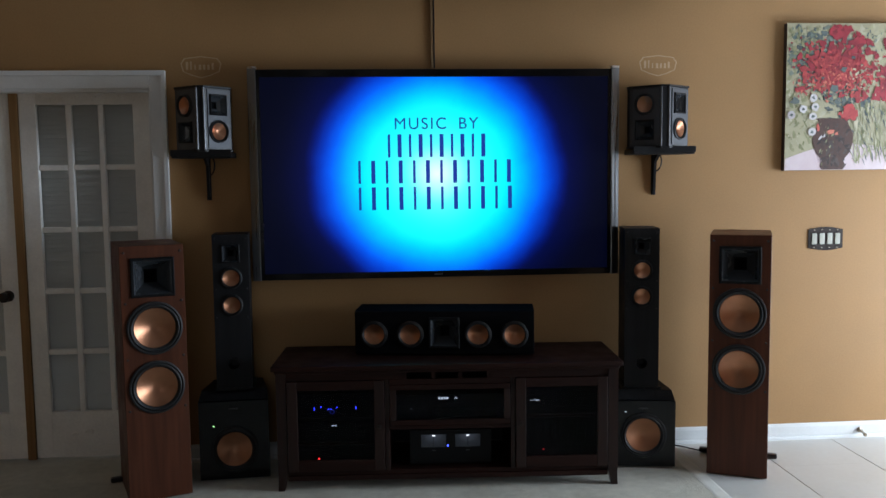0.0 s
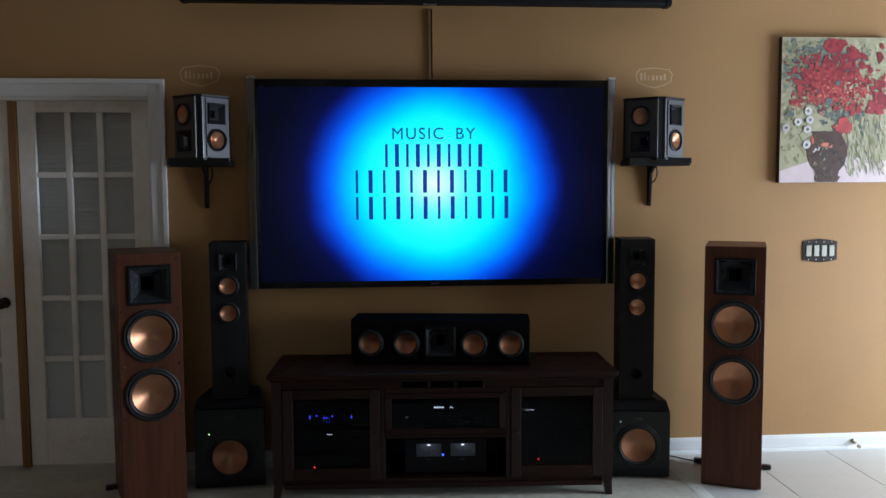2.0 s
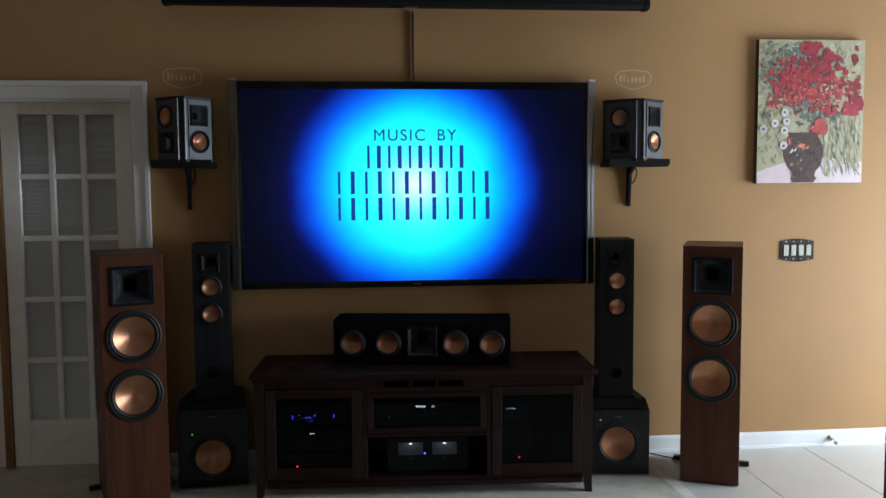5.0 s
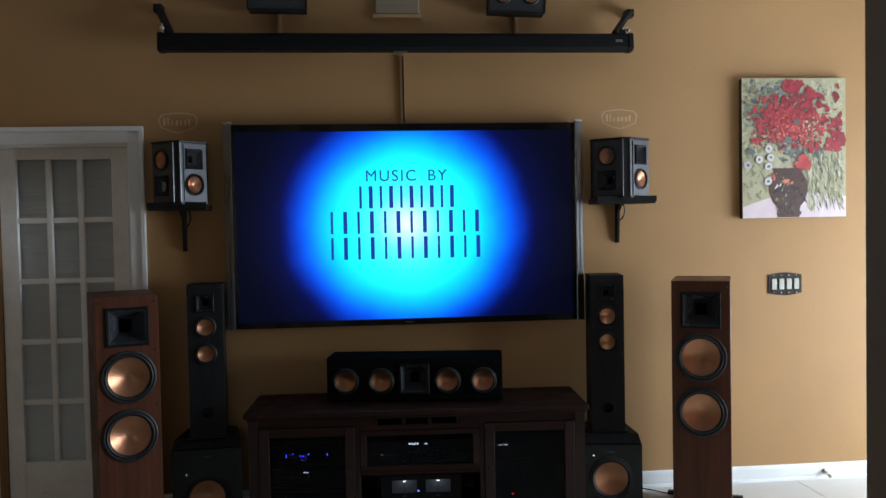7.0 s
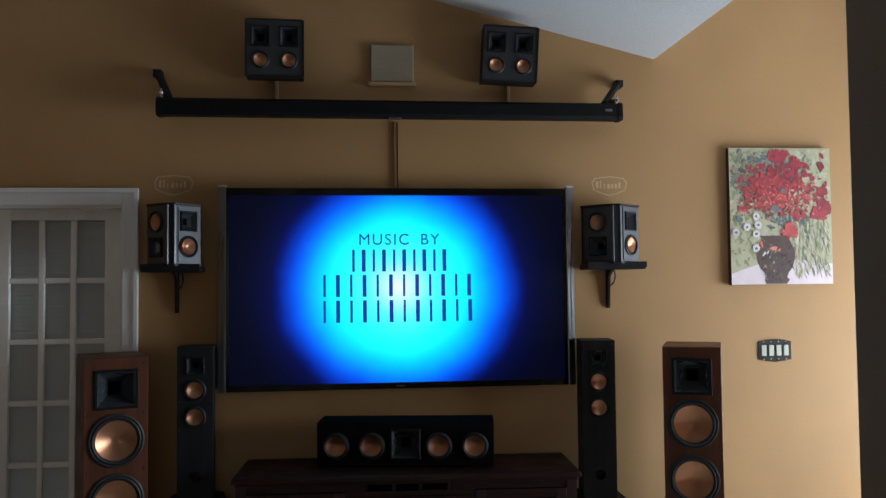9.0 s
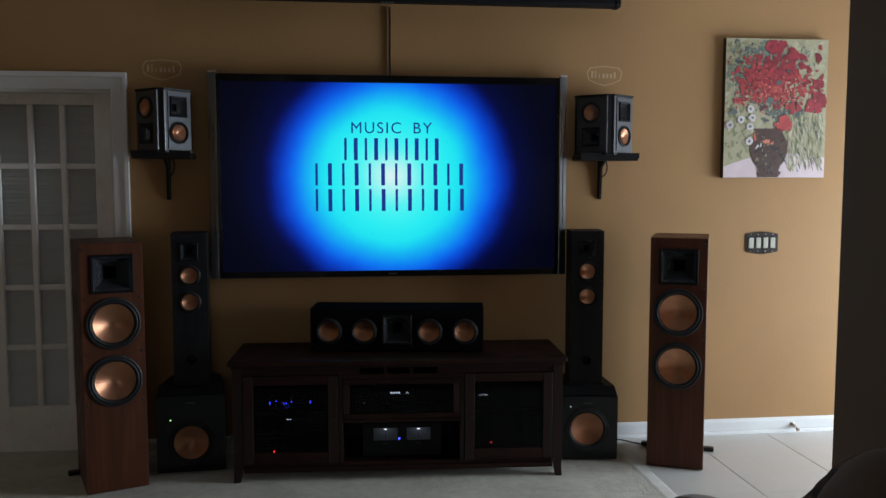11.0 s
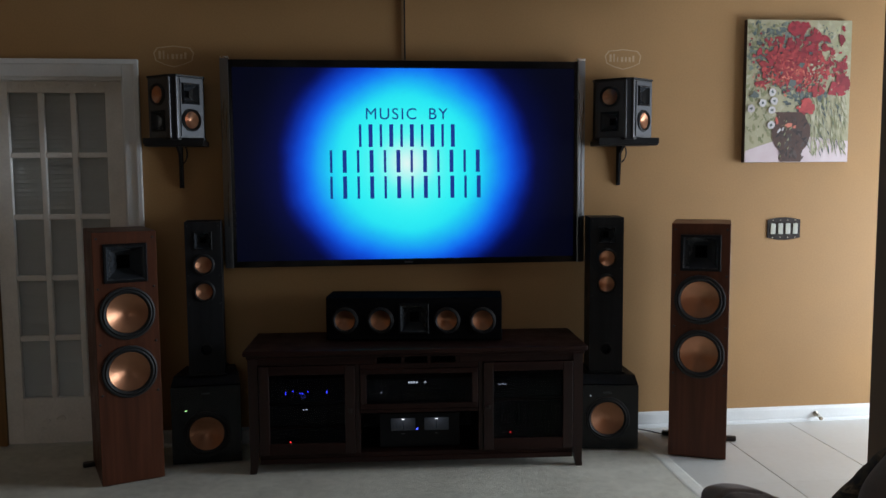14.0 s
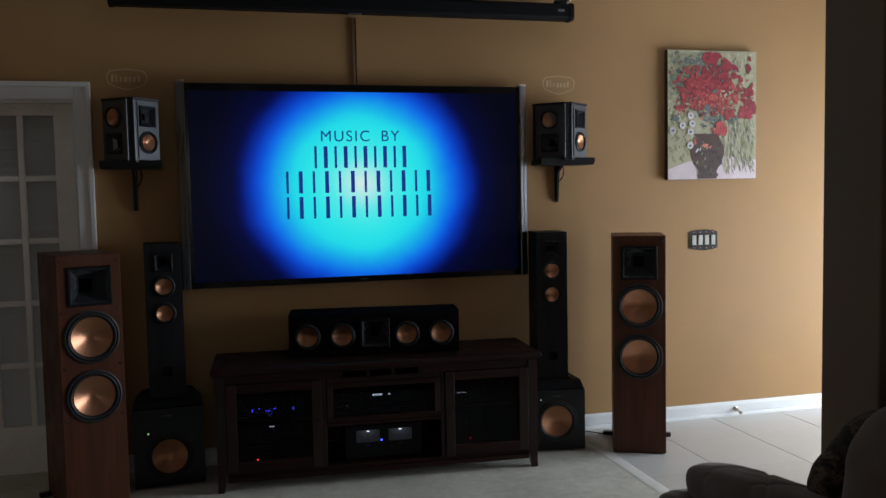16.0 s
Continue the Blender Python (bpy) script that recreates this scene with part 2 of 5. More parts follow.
M_SCREEN = screen_material("lit_screen_panel", 1.0)
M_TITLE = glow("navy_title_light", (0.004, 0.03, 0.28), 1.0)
M_BLUE = glow("blue_indicator", (0.035, 0.06, 1.0), 5)
M_DIMBLUE = glow("dim_blue_ring", (0.06, 0.10, 0.9), 0.5)
M_RED = glow("red_indicator", (1.0, 0.03, 0.03), 5)
M_GREEN = glow("green_indicator", (0.45, 1.0, 0.3), 4)
M_PALE = glow("pale_display_digits", (0.75, 0.9, 1.0), 1.6)


def meter_material():
    """A meter window with the fading glow of its top lamp painted as emission."""
    k = Nodes("backlit_meter")
    mp = k.n("ShaderNodeMapping", Scale=(0.75, 1.0, 1.0))
    k.l(k.co.outputs["Object"], mp.inputs[0])
    ln = k.t.nodes.new("ShaderNodeVectorMath")
    ln.operation = "LENGTH"
    k.l(mp.outputs[0], ln.inputs[0])
    sc = k.n("ShaderNodeMath")
    sc.operation = "MULTIPLY"
    k.l(ln.outputs["Value"], sc.inputs[0])
    sc.inputs[1].default_value = 12.0
    k.l(k.ramp(sc.outputs[0], [(0.0, (0.55, 0.62, 0.75)), (0.14, (0.10, 0.12, 0.16)), (0.45, (0.028, 0.035, 0.05)), (1.0, (0.008, 0.011, 0.016))]), k.b.inputs["Emission Color"])
    k.b.inputs["Emission Strength"].default_value = 0.24
    k.b.inputs["Base Color"].default_value = (0.01, 0.01, 0.012, 1)
    k.b.inputs["Roughness"].default_value = 0.25
    return k.m


M_METER = meter_material()
M_FAINT = glow("faint_display", (0.45, 0.58, 0.8), 0.02)
M_METERTOP = glow("meter_lamp", (0.85, 0.9, 1.0), 1.8)

# ---- building helpers ----


def part(name, bm, material, parent=None, label="", smooth=False):
    """Links a bmesh as one mesh object, under parent where there is one."""
    me = bpy.data.meshes.new(name)
    if name == "baffle":
        bmesh.ops.remove_doubles(bm, verts=bm.verts[:], dist=0.0002)
    bmesh.ops.recalc_face_normals(bm, faces=bm.faces[:])
    bm.to_mesh(me)
    bm.free()
    for m in material if isinstance(material, (list, tuple)) else [material]:
        me.materials.append(m)
    if smooth:
        for p in me.polygons:
            p.use_smooth = True
        me.set_sharp_from_angle(angle=radians(38))
    ob = new(name, me)
    ob.parent = parent
    if label:
        ob["label"] = label
    return ob


def thing(name, m, label, category, group="", kind=""):
    ob = new(name)
    ob.empty_display_size = 0.1
    ob.matrix_world = m
    return tagged(ob, label, category, group, kind)


def box(bm, x0, x1, y0, y1, z0, z1, bevel=0.0, seg=2, mat=0):
    vs = [bm.verts.new((x, y, z)) for x in (x0, x1) for y in (y0, y1) for z in (z0, z1)]
    fs = [bm.faces.new([vs[i] for i in f]) for f in ((0, 1, 3, 2), (4, 6, 7, 5), (0, 4, 5, 1), (2, 3, 7, 6), (0, 2, 6, 4), (1, 5, 7, 3))]
    for f in fs:
        f.material_index = mat
    if bevel:
        es = list({e for f in fs for e in f.edges})
        r = bmesh.ops.bevel(bm, geom=es, offset=bevel, segments=seg, profile=0.5, affect="EDGES")
        for f in r["faces"]:
            f.material_index = mat
    return bm


def boxed(*a, **k):
    return box(bmesh.new(), *a, **k)


def lathe(bm, profile, cx=0.0, cz=0.0, y=0.0, seg=40, m=None):
    """Turns (radius, height) pairs about an axis that points to -y."""
    rings = []
    for r, h in profile:
        if r < 1e-6:
            rings.append([bm.verts.new((cx, y - h, cz))])
        else:
            rings.append([bm.verts.new((cx + r * math.cos(a), y - h, cz + r * math.sin(a))) for a in (2 * math.pi * i / seg for i in range(seg))])
    for a, b in zip(rings, rings[1:]):
        for i in range(seg):
            j = (i + 1) % seg
            if len(a) == 1 and len(b) == 1:
                continue
            if len(b) == 1:
                bm.faces.new((a[i], a[j], b[0]))
            elif len(a) == 1:
                bm.faces.new((a[0], b[j], b[i]))
            else:
                bm.faces.new((a[i], a[j], b[j], b[i]))
    if m:
        bmesh.ops.transform(bm, matrix=m, verts=bm.verts[:])
    return bm


def turned(profile, **k):
    return lathe(bmesh.new(), profile, **k)


def prism(bm, plan, z0, z1):
    a = [bm.verts.new((x, y, z0)) for x, y in plan]
    b = [bm.verts.new((x, y, z1)) for x, y in plan]
    n = len(plan)
    bm.faces.new(a)
    bm.faces.new(b)
    for i in range(n):
        bm.faces.new((a[i], a[(i + 1) % n], b[(i + 1) % n], b[i]))
    return bm


def plate(bm, u0, u1, v0, v1, holes, y=0.0, across=False, seg=40):
    """A front plate with holes, stacked along v (along u when across). Holes: (u, v, half, kind), kind 'o' round or 's' square."""
    def P(u, v):
        return bm.verts.new((v, y, u) if across else (u, y, v))

    def quad(a, b, c, d):
        if b - a > 1e-5 and d - c > 1e-5:
            bm.faces.new((P(a, c), P(b, c), P(b, d), P(a, d)))
    at = v0
    for cu, cv, half, kind in sorted(holes, key=lambda h: h[1]):
        s = half + 0.004
        quad(u0, u1, at, cv - s)
        quad(u0, cu - s, cv - s, cv + s)
        quad(cu + s, u1, cv - s, cv + s)
        outer, inner = [], []
        for i in range(seg):
            a = 2 * math.pi * (i + 0.5) / seg
            c, d = math.cos(a), math.sin(a)
            k = 1 / max(abs(c), abs(d))
            outer.append(P(cu + s * k * c, cv + s * k * d))
            q = half if kind == "o" else half * k
            inner.append(P(cu + q * c, cv + q * d))
        for i in range(seg):
            j = (i + 1) % seg
            bm.faces.new((outer[i], outer[j], inner[j], inner[i]))
        # corners of the square that the fan leaves open
        for sx, sz in ((1, 1), (-1, 1), (-1, -1), (1, -1)):
            near = sorted(outer, key=lambda w: (w.co - Vector((cv + sz * s, y, cu + sx * s) if across else (cu + sx * s, y, cv + sz * s))).length)[:2]
            bm.faces.new((P(cu + sx * s, cv + sz * s), near[0], near[1]))
            if kind == "s":
                near = sorted(inner, key=lambda w: (w.co - Vector((cv + sz * half, y, cu + sx * half) if across else (cu + sx * half, y, cv + sz * half))).length)[:2]
        at = cv + s
    quad(u0, u1, at, v1)
    return bm


def shell(bm, x0, x1, y0, y1, z0, z1):
    """A box that is open to the front (-y)."""
    v = [bm.verts.new(c) for c in ((x0, y0, z0), (x1, y0, z0), (x1, y0, z1), (x0, y0, z1), (x0, y1, z0), (x1, y1, z0), (x1, y1, z1), (x0, y1, z1))]
    for f in ((0, 1, 5, 4), (1, 2, 6, 5), (2, 3, 7, 6), (3, 0, 4, 7), (4, 5, 6, 7)):
        bm.faces.new([v[i] for i in f])
    return bm


def curve_tube(name, points, radius, material, parent=None, label="", seg=8):
    """A round tube along points, as a mesh."""
    bm = bmesh.new()
    pts = [Vector(p) for p in points]
    rings = []
    for i, p in enumerate(pts):
        d = (pts[min(i + 1, len(pts) - 1)] - pts[max(i - 1, 0)]).normalized()
        side = d.cross(Vector((0, 0, 1)) if abs(d.z) < 0.9 else Vector((1, 0, 0))).normalized()
        up = side.cross(d)
        rings.append([bm.verts.new(p + radius * (math.cos(a) * side + math.sin(a) * up)) for a in (2 * math.pi * k / seg for k in range(seg))])
    for a, b in zip(rings, rings[1:]):
        for i in range(seg):
            bm.faces.new((a[i], a[(i + 1) % seg], b[(i + 1) % seg], b[i]))
    bm.faces.new(rings[0])
    bm.faces.new(rings[-1])
    return part(name, bm, material, parent, label, smooth=True)


def bezier(p0, p1, p2, p3, n=14):
    out = []
    for i in range(n + 1):
        t = i / n
        out.append(tuple((1 - t) ** 3 * Vector(p0) + 3 * t * (1 - t) ** 2 * Vector(p1) + 3 * t * t * (1 - t) * Vector(p2) + t ** 3 * Vector(p3)))
    return out


def driver(parent, cx, cz, R, name="woofer", y=0.0, m=None, bolts=0):
    """A cone driver: black frame and surround, copper cone, all under one part."""
    f = part(name, turned([(R, -0.004), (R, 0.007), (R - 0.004, 0.010), (R * 0.93, 0.010), (R * 0.90, 0.006), (R * 0.84, 0.012), (R * 0.78, 0.007), (R * 0.74, 0.0)], cx=cx, cz=cz, y=y), M_RUBBER, parent, "black rubber surround and frame", smooth=True)
    c = R * 0.755
    part("cone", turned([(c, 0.001), (c * 0.97, 0.003), (c * 0.60, -c * 0.15), (c * 0.24, -c * 0.31), (c * 0.12, -c * 0.335), (0, -c * 0.34)], cx=cx, cz=cz, y=y, seg=48), M_COPPER, f, "spun copper-coloured cone", smooth=True)
    if m:
        f.matrix_basis = m
    return f


def horn(parent, cx, cz, hw, hh, y=0.0, depth=0.05, m=None):
    """A square horn: a black lip, flared charcoal flanks and a small throat with its shade coloured in."""
    square = ((-1, -1), (1, -1), (1, 1), (-1, 1))
    bm = bmesh.new()
    loops = []
    for w, h, d in ((hw, hh, -0.003), (hw, hh, 0.006), (hw - 0.004, hh - 0.004, 0.009), (hw * 0.86, hh * 0.86, 0.008), (hw * 0.80, hh * 0.80, 0.0), (hw * 0.70, hh * 0.71, -depth * 0.24), (hw * 0.57, hh * 0.59, -depth * 0.50), (hw * 0.30, hh * 0.34, -depth * 0.86)):
        loops.append([bm.verts.new((cx + a * w, y - d, cz + b * h)) for a, b in square])
    for n, (a, b) in enumerate(zip(loops, loops[1:])):
        for i in range(4):
            f = bm.faces.new((a[i], a[(i + 1) % 4], b[(i + 1) % 4], b[i]))
            f.material_index = 0 if n < 3 else 1
    ob = part("horn", bm, [M_FACE, M_HORN], parent, "charcoal plastic tweeter horn")
    bm = bmesh.new()
    rings = [[bm.verts.new((cx + a * w, y - d, cz + b * h)) for a, b in square] for w, h, d in ((hw * 0.302, hh * 0.342, -depth * 0.86), (hw * 0.22, hh * 0.25, -depth * 0.96), (0.007, 0.009, -depth * 1.05))]
    for a, b in zip(rings, rings[1:]):
        for i in range(4):
            bm.faces.new((a[i], a[(i + 1) % 4], b[(i + 1) % 4], b[i]))
    bm.faces.new(rings[-1])
    part("throat", bm, M_THROAT, ob, "throat of the horn, its shade put into the colour")
    if m:
        ob.matrix_basis = m
    return ob


def screws(parent, places, r=0.006, y=0.0):
    for x, z in places:
        part("screw", turned([(r, -0.001), (r, 0.002), (r * 0.6, 0.0035), (0, 0.0035)], cx=x, cz=z, y=y, seg=10), M_METAL, parent)


def lamp_dot(name, x, y, z, r, material, parent):
    return part(name, turned([(r, -0.001), (r, 0.001), (r * 0.6, 0.002), (0, 0.002)], cx=x, cz=z, y=y, seg=10), material, parent)

# ---- the room ----
WALL = 5.0
EAVE_X, EAVE_Z, RIDGE_X, SLOPE = 1.815, 2.855, -1.3, 0.245
RIDGE_Z = EAVE_Z + SLOPE * (EAVE_X - RIDGE_X)
LEFT_X, RIGHT_X, BACK_Y, HALL_Z = -3.3, 4.8, -3.0, 3.410
LEFT_Z = RIDGE_Z - SLOPE * (RIDGE_X - LEFT_X)
DOOR_X0, DOOR_X1, DOOR_Z = -2.665, -1.165, 2.005


def slab_y(name, outline, y0, y1, material):
    """An upright wall from an outline in x and z, from y0 to y1."""
    bm = bmesh.new()
    a = [bm.verts.new((x, y0, z)) for x, z in outline]
    b = [bm.verts.new((x, y1, z)) for x, z in outline]
    n = len(outline)
    bm.faces.new(a)
    bm.faces.new(b)
    for i in range(n):
        bm.faces.new((a[i], a[(i + 1) % n], b[(i + 1) % n], b[i]))
    return part(name, bm, material)


w = slab_y("wall_north", [(LEFT_X, -0.02), (DOOR_X0, -0.02), (DOOR_X0, DOOR_Z), (DOOR_X1, DOOR_Z), (DOOR_X1, -0.02), (RIGHT_X, -0.02), (RIGHT_X, HALL_Z + 0.1), (EAVE_X, HALL_Z + 0.1), (EAVE_X, EAVE_Z + 0.05), (RIDGE_X, RIDGE_Z + 0.05), (LEFT_X, LEFT_Z + 0.05)], WALL, WALL + 0.14, M_WALL)
tagged(w, "ochre painted gable wall with french doors", "wall", kind="structure")

bm = bmesh.new()
box(bm, LEFT_X - 0.12, LEFT_X, BACK_Y, WALL + 0.14, -0.02, 3.6)
tagged(part("wall_west", bm, M_WALL), "ochre painted side wall", "wall", kind="structure")


def wall_with_window(name, along, at0, at1, a0, a1, z1, wa0, wa1, wz0, wz1, material):
    """A wall with one window opening; along is 'x' or 'y'."""
    bm = bmesh.new()
    for b0, b1, c0, c1 in ((a0, wa0, -0.02, z1), (wa1, a1, -0.02, z1), (wa0, wa1, -0.02, wz0), (wa0, wa1, wz1, z1)):
        if along == "x":
            box(bm, b0, b1, at0, at1, c0, c1)
        else:
            box(bm, at0, at1, b0, b1, c0, c1)
    return part(name, bm, material)


tagged(wall_with_window("wall_east", "y", RIGHT_X, RIGHT_X + 0.12, BACK_Y, WALL + 0.14, HALL_Z + 0.1, 2.77, 4.67, 0.05, 1.95, M_WALL), "ochre hall wall with a tall window", "wall", kind="structure")
# Unseen rear wall; its opening is added to house the fill lamp.
tagged(wall_with_window("wall_south", "x", BACK_Y - 0.12, BACK_Y, LEFT_X - 0.12, RIGHT_X + 0.12, 3.75, -1.6, 0.4, 0.85, 2.35, M_WALL), "unseen ochre rear wall with an added window for fill light", "wall", kind="structure")

# The unseen leg back to BACK_Y is added to block hall light.
bm = bmesh.new()
prism(bm, [(1.596, 2.749), (1.596, 2.475), (2.20, 2.475), (2.20, BACK_Y), (2.34, BACK_Y), (2.34, 2.749)], -0.02, HALL_Z)
bmesh.ops.bevel(bm, geom=[e for e in bm.edges if abs(e.verts[0].co.z - e.verts[1].co.z) > 1], offset=0.008, segments=3, profile=0.5, affect="EDGES")
tagged(part("wall_partition", bm, M_BROWN), "brown painted partition end beside the sofa, with added unseen rear leg", "wall", kind="structure")

bm = bmesh.new()
t = 0.06
prism_pts = [(LEFT_X, LEFT_Z), (RIDGE_X, RIDGE_Z), (EAVE_X, EAVE_Z), (EAVE_X + 0.003, EAVE_Z), (EAVE_X + 0.003, HALL_Z + 0.1), (EAVE_X - 0.02, HALL_Z + 0.1), (EAVE_X - 0.02, EAVE_Z + t), (RIDGE_X, RIDGE_Z + t), (LEFT_X, LEFT_Z + t)]
a = [bm.verts.new((x, BACK_Y, z)) for x, z in prism_pts]
b = [bm.verts.new((x, WALL - 0.001, z)) for x, z in prism_pts]
bm.faces.new(a)
bm.faces.new(b)
for i in range(len(a)):
    bm.faces.new((a[i], a[(i + 1) % len(a)], b[(i + 1) % len(a)], b[i]))
tagged(part("ceiling", bm, M_CEIL), "white popcorn-textured vaulted ceiling", "ceiling", kind="structure")
tagged(part("ceiling_hall", boxed(EAVE_X + 0.005, RIGHT_X, BACK_Y, WALL - 0.001, HALL_Z, HALL_Z + 0.08), M_CEIL), "white flat hall ceiling", "ceiling", kind="structure")

CARPET_X = 1.615
tagged(part("floor", boxed(LEFT_X, CARPET_X, BACK_Y, WALL + 0.9, -0.03, 0.0), M_CARPET), "beige-grey cut pile carpet", "floor", kind="structure")
bm = bmesh.new()
prism(bm, [(CARPET_X - 0.045, -0.002), (CARPET_X + 0.0275, -0.03), (CARPET_X + 0.0275, -0.0002), (CARPET_X + 0.018, 0.0016), (CARPET_X - 0.030, 0.0022), (CARPET_X - 0.045, 0.0006)], BACK_Y, WALL - 0.014)
bmesh.ops.transform(bm, matrix=Matrix(((1, 0, 0, 0), (0, 0, 1, 0), (0, 1, 0, 0), (0, 0, 0, 1))), verts=bm.verts[:])
tagged(part("trim_carpet_edge", bm, M_STRIP), "pale strip between carpet and tile", "floor trim", kind="structure")
FLOOR_HALL = part("floor_hall", boxed(CARPET_X + 0.028, RIGHT_X, BACK_Y, WALL, -0.03, -0.0035), M_GROUT)
tagged(FLOOR_HALL, "large cream ceramic floor tiles with tan grout", "floor", kind="structure")

# back room behind the french doors
bm = bmesh.new()
box(bm, LEFT_X, -0.6, WALL + 0.9, WALL + 1.0, -0.03, 2.6)
tagged(part("wall_back_room", bm, M_DARKROOM), "grey wall of the room behind the doors", "wall", kind="structure")
tagged(part("ceiling_back_room", boxed(LEFT_X, -0.6, WALL + 0.14, WALL + 0.9, 2.5, 2.6), M_DARKROOM), "ceiling of the room behind the doors", "ceiling", kind="structure")


def baseboard(name, x0, x1):
    bm = bmesh.new()
    prism(bm, [(0, 0.0), (-0.021, 0.0), (-0.021, 0.011), (-0.0175, 0.018), (-0.011, 0.0205), (-0.011, 0.0225), (-0.014, 0.0245), (-0.014, 0.074), (-0.010, 0.086), (-0.004, 0.092), (0, 0.092)], x0, x1)
    bmesh.ops.transform(bm, matrix=Matrix(((0, 0, 1, 0), (1, 0, 0, WALL), (0, 1, 0, 0), (0, 0, 0, 1))), verts=bm.verts[:])
    tagged(part(name, bm, M_WHITE), "white moulded baseboard", "baseboard", kind="structure")


baseboard("baseboard", DOOR_X1 + 0.08, RIGHT_X)
baseboard("baseboard", LEFT_X, DOOR_X0 - 0.08)


def window(name, along, at, a0, a1, z0, z1):
    """A framed window with a cross bar in an outside wall."""
    th = thing(name, Matrix.Identity(4), "white framed window out of view", "window", kind="structure")
    def bar(n, p0, p1, q0, q1):
        b = boxed(p0, p1, at, at + 0.05, q0, q1, bevel=0.004) if along == "x" else boxed(at, at + 0.05, p0, p1, q0, q1, bevel=0.004)
        part(n, b, M_WHITE, th)
    for n, p0, p1, q0, q1 in (("window_frame", a0, a0 + 0.06, z0, z1), ("window_frame", a1 - 0.06, a1, z0, z1), ("window_frame", a0 + 0.06, a1 - 0.06, z0, z0 + 0.06), ("window_frame", a0 + 0.06, a1 - 0.06, z1 - 0.06, z1), ("bar", (a0 + a1) / 2 - 0.02, (a0 + a1) / 2 + 0.02, z0 + 0.06, z1 - 0.06)):
        bar(n, p0, p1, q0, q1)


window("window_1", "y", RIGHT_X + 0.06, 2.77, 4.67, 0.05, 1.95)
# Unseen frame added around the rear fill lamp.
window("window_added", "x", BACK_Y - 0.11, -1.6, 0.4, 0.85, 2.35)

# ---- french doors ----
casing = thing("trim_door_casing", Matrix.Identity(4), "white moulded door casing", "door casing", kind="structure")
for x0, x1, z0, z1 in ((DOOR_X1 - 0.006, DOOR_X1 + 0.078, 0, DOOR_Z + 0.085), (DOOR_X0 - 0.078, DOOR_X0 + 0.006, 0, DOOR_Z + 0.085), (DOOR_X0 + 0.006, DOOR_X1 - 0.006, DOOR_Z - 0.006, DOOR_Z + 0.085)):
    side = x1 - x0 < 0.2
    bm = bmesh.new()
    box(bm, x0, x1, WALL - 0.014, WALL, z0, z1, bevel=0.003)
    if side:
        o = x1 - 0.026 if x0 > -2 else x0
        box(bm, o, o + 0.026, WALL - 0.024, WALL - 0.0142, z0, z1, bevel=0.004)
    else:
        box(bm, x0 - 0.084, x1 + 0.084, WALL - 0.025, WALL - 0.0145, z1 - 0.026, z1 + 0.0015, bevel=0.004)
    part("casing_board", bm, M_WHITE, casing)
for x0, x1, z0, z1 in ((DOOR_X1 - 0.018, DOOR_X1 - 0.0005, 0, DOOR_Z - 0.002), (DOOR_X0 + 0.0005, DOOR_X0 + 0.018, 0, DOOR_Z - 0.002), (DOOR_X0 + 0.018, DOOR_X1 - 0.018, DOOR_Z - 0.02, DOOR_Z - 0.002)):
    part("jamb", boxed(x0, x1, WALL + 0.001, WALL + 0.139, z0, z1), M_WHITE, casing)

DOOR_Y = WALL + 0.085
MEET = -1.899


def scroll(parent, x, z, s, flip, y):
    """A carved scroll in low relief."""
    pts = []
    for i in range(26):
        a = i / 25 * 4.2
        r = s * (1 - i / 30)
        pts.append((x + flip * (r * math.cos(a) + s * 0.35 * i / 25), y, z + 0.75 * r * math.sin(a)))
    curve_tube("carving", pts, 0.0045, M_DOORPAINT, parent, "", 6)


